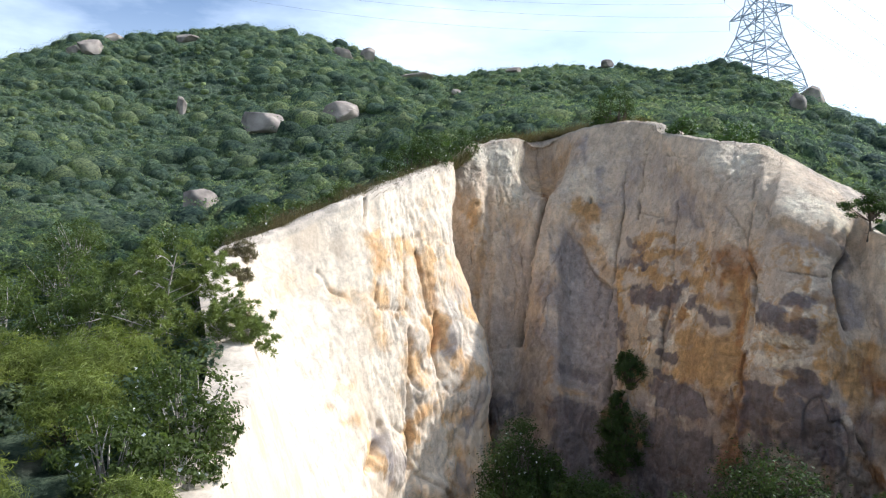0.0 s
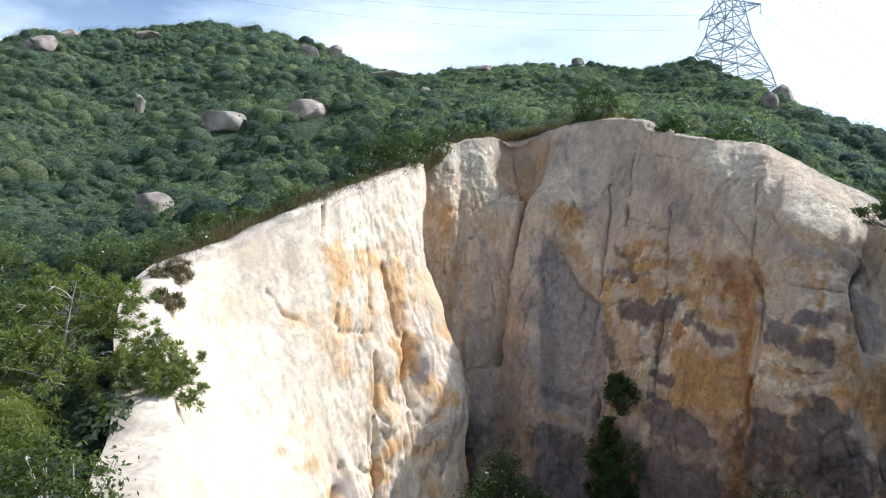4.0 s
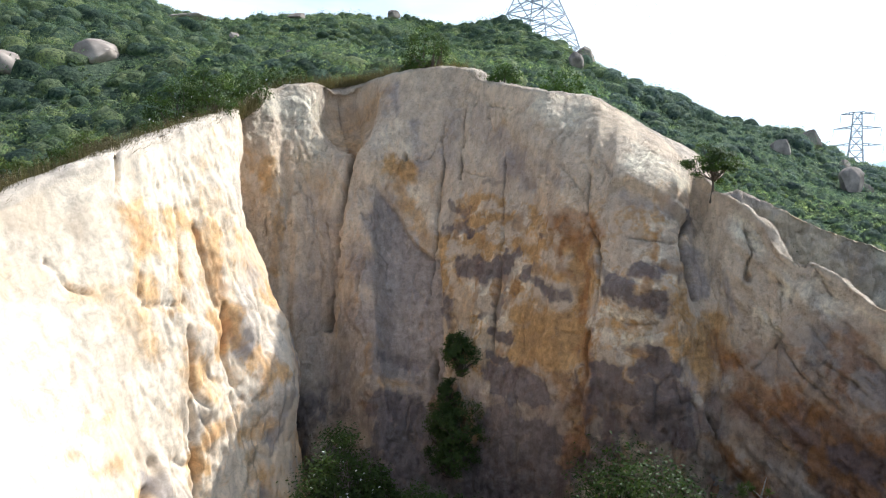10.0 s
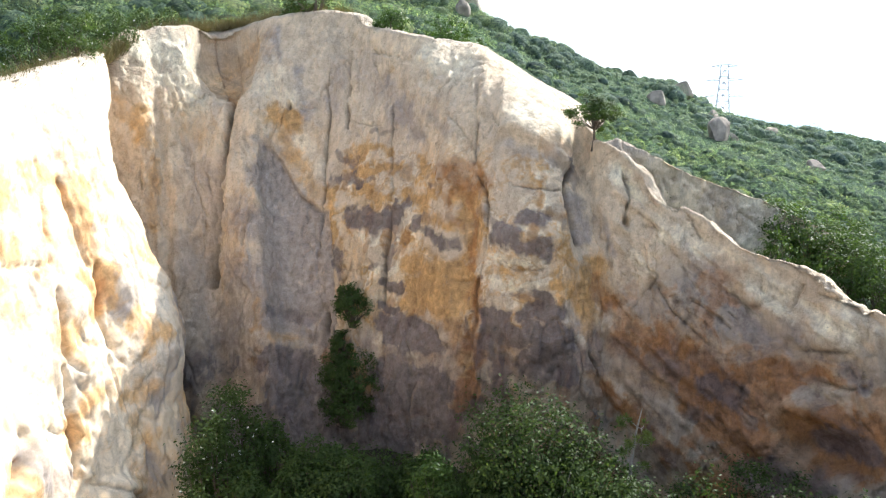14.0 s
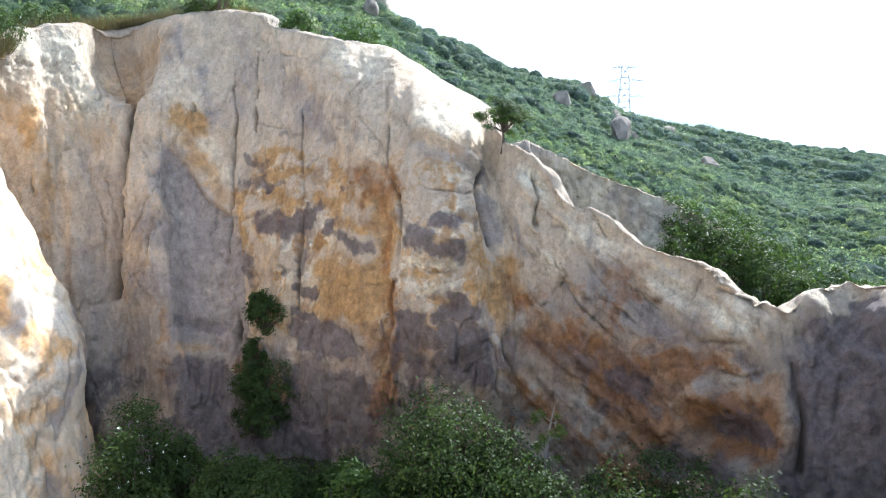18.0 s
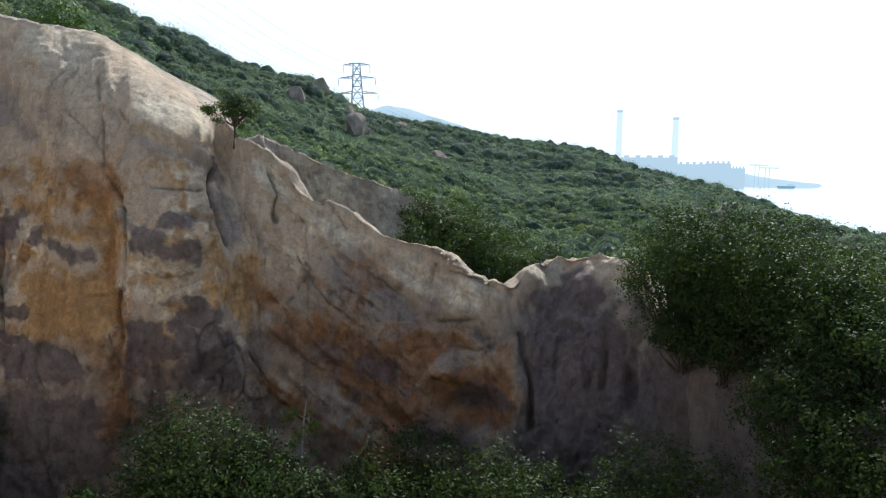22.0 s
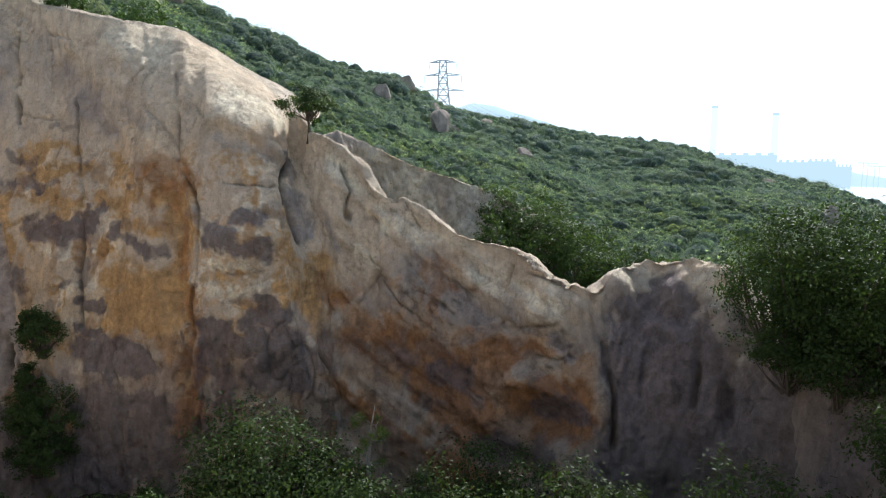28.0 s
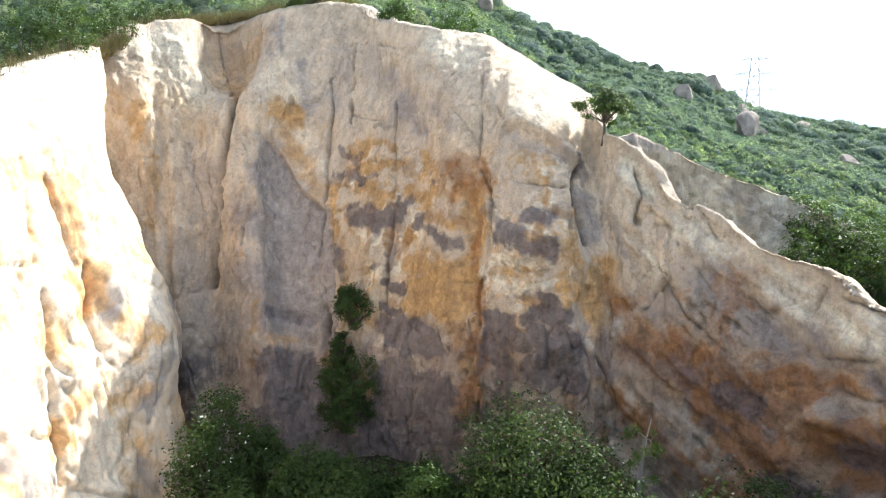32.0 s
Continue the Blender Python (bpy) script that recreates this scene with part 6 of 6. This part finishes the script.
# the bank of bushes beside the knob
for k, (az, r, z, w, h) in enumerate(((66.6, 22.4, -6.9, 3.2, 4.0), (69.2, 22.0, -6.9, 3.4, 4.4), (72.4, 21.2, -6.9, 3.6, 4.2), (76.0, 20.2, -6.9, 3.8, 3.6), (80.0, 19.0, -6.9, 3.8, 3.2), (84.5, 18.0, -6.9, 4.0, 3.0), (90.0, 17.0, -6.9, 4.0, 3.0),
                                      (74.0, 24.0, -7.2, 3.6, 4.0), (80.0, 23.0, -7.2, 4.0, 3.4), (86.0, 22.0, -7.2, 4.0, 3.2), (76.5, 17.8, -8.6, 3.0, 2.8), (80.0, 16.4, -9.0, 3.2, 3.0), (84.0, 15.4, -9.0, 3.2, 3.0), 
                                      (92.0, 21.0, -7.0, 4.0, 3.4), (98.0, 15.0, -7.4, 4.0, 3.4), (77.0, 15.2, -11.6, 3.0, 2.8), (81.0, 13.8, -11.8, 3.2, 3.0), (85.5, 12.8, -11.4, 3.2, 3.2),  (90.0, 13.6, -9.6, 3.4, 3.2), (70.8, 20.8, -7.6, 2.6, 2.4), (67.6, 21.6, -7.6, 2.0, 2.2))):
    x, y, _ = polar(az, r, 0)
    shrub(x, y, z, w, h, int(3000 * w), 0.10, M_BUSH, 460 + k, "large dense dark green glossy bush on the bank", name="bush", group="bank bushes")
x, y, _ = polar(78.0, 10.4, 0)
shrub(x, y, -10.0, 2.2, 2.6, 3600, 0.10, M_LIGHT, 490, "bright yellow-green bush top low on the bank", name="bush", group="bank bushes")
# bushes of the second ridge behind the gully
for k, (az, r, w, h) in enumerate(((45.8, 41.5, 2.6, 2.2), (45.0, 42.5, 2.0, 1.8), (47.5, 41.0, 2.6, 1.6), (49.0, 40.0, 3.0, 2.0), (50.8, 38.5, 3.0, 2.2), (52.5, 37.5, 2.8, 2.2), (54.5, 36.5, 2.6, 1.8), (50.0, 44.0, 3.2, 2.2), (56.5, 38, 2.8, 2.0), (53, 42, 3, 2.2),
                                   (46.0, 37.2, 1.4, 1.6), (36.8, 39.6, 1.6, 2.0), (38.5, 43, 1.2, 1.0), (41.5, 43.5, 1.4, 1.0), (58.5, 36, 2.6, 1.8), (61, 36, 2.6, 1.8))):
    x, y, _ = polar(az, r, 0)
    shrub(x, y, float(ground_z(x, y)[0]) - 0.1, w * 1.3, h + 1.3, int(1300 * w), 0.15, M_LEAF, 500 + k, "rounded dark green bush on the second ridge", name="bush", group="ridge bushes")

# the near bank: pine, feathery and broad-leaved shrubs
pine(-8.6, 12.0, float(ground_z(-8.6, 12.0)[0]) - 0.1, 2.8, 1.9, 600, "small crooked pine with pale bare branches on the bank", lean=(0.5, 0.1), tufts=420)
pine(-7.3, 12.0, float(ground_z(-7.3, 12.0)[0]) - 0.1, 1.1, 1.3, 601, "low spreading pine leaning over the edge", lean=(1.2, 0.0), tufts=140)
NEAR = [(-4.9, 6.3, 1.5, 1.2, 1), (-4.6, 4.8, 1.4, 1.1, 1), (-4.5, 3.4, 1.5, 1.1, 0), (-7.9, 14.2, 1.4, 1.0, 2), (-7.5, 13.3, 1.3, 1.0, 1), (-8.3, 15.8, 1.3, 0.9, 1), (-8.9, 18.6, 1.2, 0.9, 2), (-8.7, 17.2, 1.0, 0.7, 1),
        (-8.3, 9.0, 2.8, 1.5, 0), (-10.4, 8.6, 2.4, 1.4, 0), (-5.6, 7.0, 2.0, 1.9, 1), (-7.2, 6.2, 1.8, 1.6, 0), (-10.8, 11.9, 2.4, 2.0, 1), (-12.6, 10.6, 2.6, 2.2, 1), (-9.6, 14.2, 2.2, 1.5, 1), (-11.8, 15.4, 2.4, 1.8, 1), (-14.5, 13.5, 2.8, 2.2, 1),
        (-9.9, 17.6, 1.8, 1.2, 1), (-12.4, 19.2, 2.2, 1.6, 1), (-15.2, 18.0, 2.6, 2.0, 1), (-10.8, 22.0, 2.0, 1.4, 1), (-13.8, 23.5, 2.4, 1.8, 1), (-8.6, 24.5, 1.8, 1.3, 1), (-11.0, 27.0, 2.2, 1.7, 1), (-7.2, 28.0, 2.0, 1.6, 1), (-17.5, 22.5, 2.8, 2.2, 1),
        (-7.0, 13.6, 1.3, 0.8, 2), (-9.6, 19.8, 1.2, 0.7, 2), (-8.2, 16.4, 1.2, 0.8, 2), (-12.0, 5.5, 2.6, 2.0, 1), (-9.6, 4.2, 2.4, 1.8, 0), (-5.6, 4.6, 1.8, 1.6, 1), (-7.2, 3.0, 2.2, 1.6, 0), (-5.2, 1.6, 1.8, 1.4, 1), (-8.6, 0.6, 2.4, 1.8, 1), (-6.4, -1.4, 2.2, 1.6, 0), (-11.5, 2.2, 2.6, 2.0, 1)]
for k, (x, y, w, h, kind_) in enumerate(NEAR):
    z = float(ground_z(x, y)[0]) - 0.1
    if kind_ == 0:
        shrub(x, y, z, w, h, int(5200 * w), 0.16, M_FERN, 620 + k, "soft feathery yellow-green shrub on the near bank", group="bank shrubs", slim=0.09, open_=0.2)
    elif kind_ == 1:
        shrub(x, y, z, w, h, int(1700 * w), 0.085, M_BANK, 620 + k, "dark green broad-leaved shrub with white flowers", group="bank shrubs", flowers=14, bark=M_PALEBARK)
    else:
        shrub(x, y, z, w, h, int(1600 * w), 0.3, M_DRY, 620 + k, "tuft of dry straw-coloured grass by the edge", name="grass_tuft", category="grass", group="dry grass tufts", slim=0.06, open_=0.1)


# ---- scrub that covers the hills ----
def hill_scrub(name, az0, az1, r0, r1, count, size, leaves, material, seed, label, fine, core=False, clear=1.5):
    rng = np.random.default_rng(seed)
    az = az0 + (az1 - az0) * rng.random(count)
    r = np.sqrt(r0 ** 2 + (r1 ** 2 - r0 ** 2) * rng.random(count))
    rr, _ = rim_at(az)
    sky = np.interp(az, HILL[:, 0], HILL[:, 5])
    keep = (r > rr + clear) & (r < sky + 10)
    # the ground just below each boulder is open
    px, py = r * np.sin(np.radians(az)), r * np.cos(np.radians(az))
    for bx, by, bw, br in CLEAR:
        for f in ((0.0, 0.6, 1.2, 1.8) if size > 1 else (0.0, 0.5)):
            g = 1 - f * bw / br
            keep &= np.hypot(px - bx * g, py - by * g) > bw * 0.42 + size * 0.08
    az, r = az[keep], r[keep]
    x, y = r * np.sin(np.radians(az)), r * np.cos(np.radians(az))
    z = ground_z(x, y)
    m = len(x)
    patch = fbm(np.c_[x, y, 0 * x] * 0.045, seed + 3, 3)
    w = size * (0.30 + 0.85 * rng.random(m) ** 2.2) * (0.7 + 0.7 * smooth(0.4, 0.6, patch))
    h = w * (0.65 + 0.4 * rng.random(m))
    bm = bmesh.new()
    bmesh.ops.create_icosphere(bm, subdivisions=2, radius=0.62)
    ico = np.array([v.co[:] for v in bm.verts])
    tri = np.array([[v.index for v in f.verts] for f in bm.faces])
    bm.free()
    base = np.c_[x, y, z]
    verts, faces, tones = [], [], []
    tone = rng.random(m)
    if core:
        d = np.tile(ico, (m, 1))
        who = np.repeat(np.arange(m), len(ico))
        lump = 0.78 + 0.46 * lattice(d / 0.62 * 1.7 + base[who] * 0.73, seed) + 0.10 * rng.random(len(who))
        verts.append(base[who] + d * lump[:, None] * np.c_[w, w, h][who])
        faces.append((tri[None] + (np.arange(m) * len(ico))[:, None, None]).reshape(-1, 3))
        tones.append(tone[who])
    who = np.repeat(np.arange(m), leaves)
    d = rng.normal(size=(len(who), 3))
    d[:, 2] = np.abs(d[:, 2]) * 1.15 - 0.1
    d /= np.linalg.norm(d, axis=1)[:, None]
    lump = 0.78 + 0.46 * lattice(d * 1.7 + base[who] * 0.73, seed)
    c = base[who] + d * lump[:, None] * np.c_[w, w, h][who] * (0.84 + 0.2 * rng.random(len(who)))[:, None]
    n = d + rng.normal(size=d.shape) * 0.45 + np.array([0, 0, 0.25])
    leaf = (0.10 + w[who] * fine) * (0.6 + 0.7 * rng.random(len(who)))
    a = rng.normal(size=n.shape)
    n /= np.linalg.norm(n, axis=1)[:, None]
    a -= n * (a * n).sum(1)[:, None]
    a /= np.linalg.norm(a, axis=1)[:, None]
    b = np.cross(n, a)
    L = leaf[:, None]
    v = np.stack([c - a * L * 0.5 - b * L * 0.35, c - a * L * 0.35 + b * L * 0.4, c + a * L * 0.6], 1).reshape(-1, 3)
    at0 = sum(len(q) for q in verts)
    verts.append(v)
    faces.append(np.arange(len(v)).reshape(-1, 3) + at0)
    tones.append(np.repeat(tone[who], 3))
    me = fill_mesh(bpy.data.meshes.new(name), np.concatenate(verts), np.concatenate(faces), material, {"tone": np.concatenate(tones)}, True)
    tagged(new(name, me), label, "scrub", kind="stuff")


def grass_strip(name, az0, az1, near, far, tufts, blades, tall, material, seed, label):
    """Tufts of upright blades in a strip behind the rim."""
    rng = np.random.default_rng(seed)
    az = az0 + (az1 - az0) * rng.random(tufts)
    rr, _ = rim_at(az)
    r = rr + near + (far - near) * rng.random(tufts) ** 1.5
    x, y = r * np.sin(np.radians(az)), r * np.cos(np.radians(az))
    foot = np.repeat(np.c_[x, y, ground_z(x, y) - 0.03], blades, 0) + rng.normal(size=(tufts * blades, 3)) * np.array([0.09, 0.09, 0])
    up = rng.normal(size=foot.shape) * 0.42 + np.array([0, 0, 1.0])
    tip = foot + up * (tall * (0.5 + 0.7 * rng.random(len(foot))))[:, None]
    side = np.cross(up, rng.normal(size=foot.shape))
    side /= np.linalg.norm(side, axis=1)[:, None]
    v = np.stack([foot - side * 0.011, foot + side * 0.011, tip], 1).reshape(-1, 3)
    me = fill_mesh(bpy.data.meshes.new(name), v, np.arange(len(v)).reshape(-1, 3), material, None, False)
    tagged(new(name, me), label, "grass", kind="stuff")


hill_scrub("scrub_bank_left", -85, -24, 7, 27, 300, 0.60, 420, M_HILL, 20, "low leafy scrub on the near bank", 0.06)
hill_scrub("scrub_near_left", -62, 16, 24, 62, 1500, 0.90, 230, M_HILL, 21, "low mixed green scrub behind the cliff rim", 0.06, True, 2.8)
hill_scrub("scrub_left_hill", -43, 24, 58, 262, 10000, 2.4, 95, M_HILL, 22, "dense dark green scrub covering the hillside", 0.06, True)
hill_scrub("scrub_right_near", 16, 92, 30, 80, 1900, 0.85, 150, M_HILL, 23, "low green scrub on the slope behind the ridge", 0.08, True)
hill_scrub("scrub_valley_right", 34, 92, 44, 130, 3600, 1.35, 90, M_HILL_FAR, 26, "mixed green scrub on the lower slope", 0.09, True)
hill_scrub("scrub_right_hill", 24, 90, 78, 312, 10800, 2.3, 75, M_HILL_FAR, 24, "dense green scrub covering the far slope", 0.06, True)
hill_scrub("undergrowth_left", -45, 26, 45, 250, 9000, 1.0, 26, M_HILL, 31, "low green undergrowth between the hillside bushes", 0.11, True)
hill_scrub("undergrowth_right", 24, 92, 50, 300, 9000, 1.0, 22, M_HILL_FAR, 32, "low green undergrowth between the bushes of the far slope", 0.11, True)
hill_scrub("scrub_behind", 90, 317, 40, 250, 1500, 2.6, 40, M_HILL, 25, "green scrub on the slopes around the gorge", 0.2, True)
grass_strip("green_grass_dome", 14, 33, 1.6, 9.0, 900, 24, 0.35, M_FERN, 29, "green grass on the slope behind the cliff rim")
grass_strip("dry_grass_rim", -26, 15, 0.5, 3.8, 2200, 26, 0.55, M_DRY, 27, "dry straw grass and twigs along the cliff rim")
grass_strip("green_grass_ridge", 33, 62, 2.0, 14.0, 900, 24, 0.35, M_FERN, 28, "green grass on the ridge behind the gully")
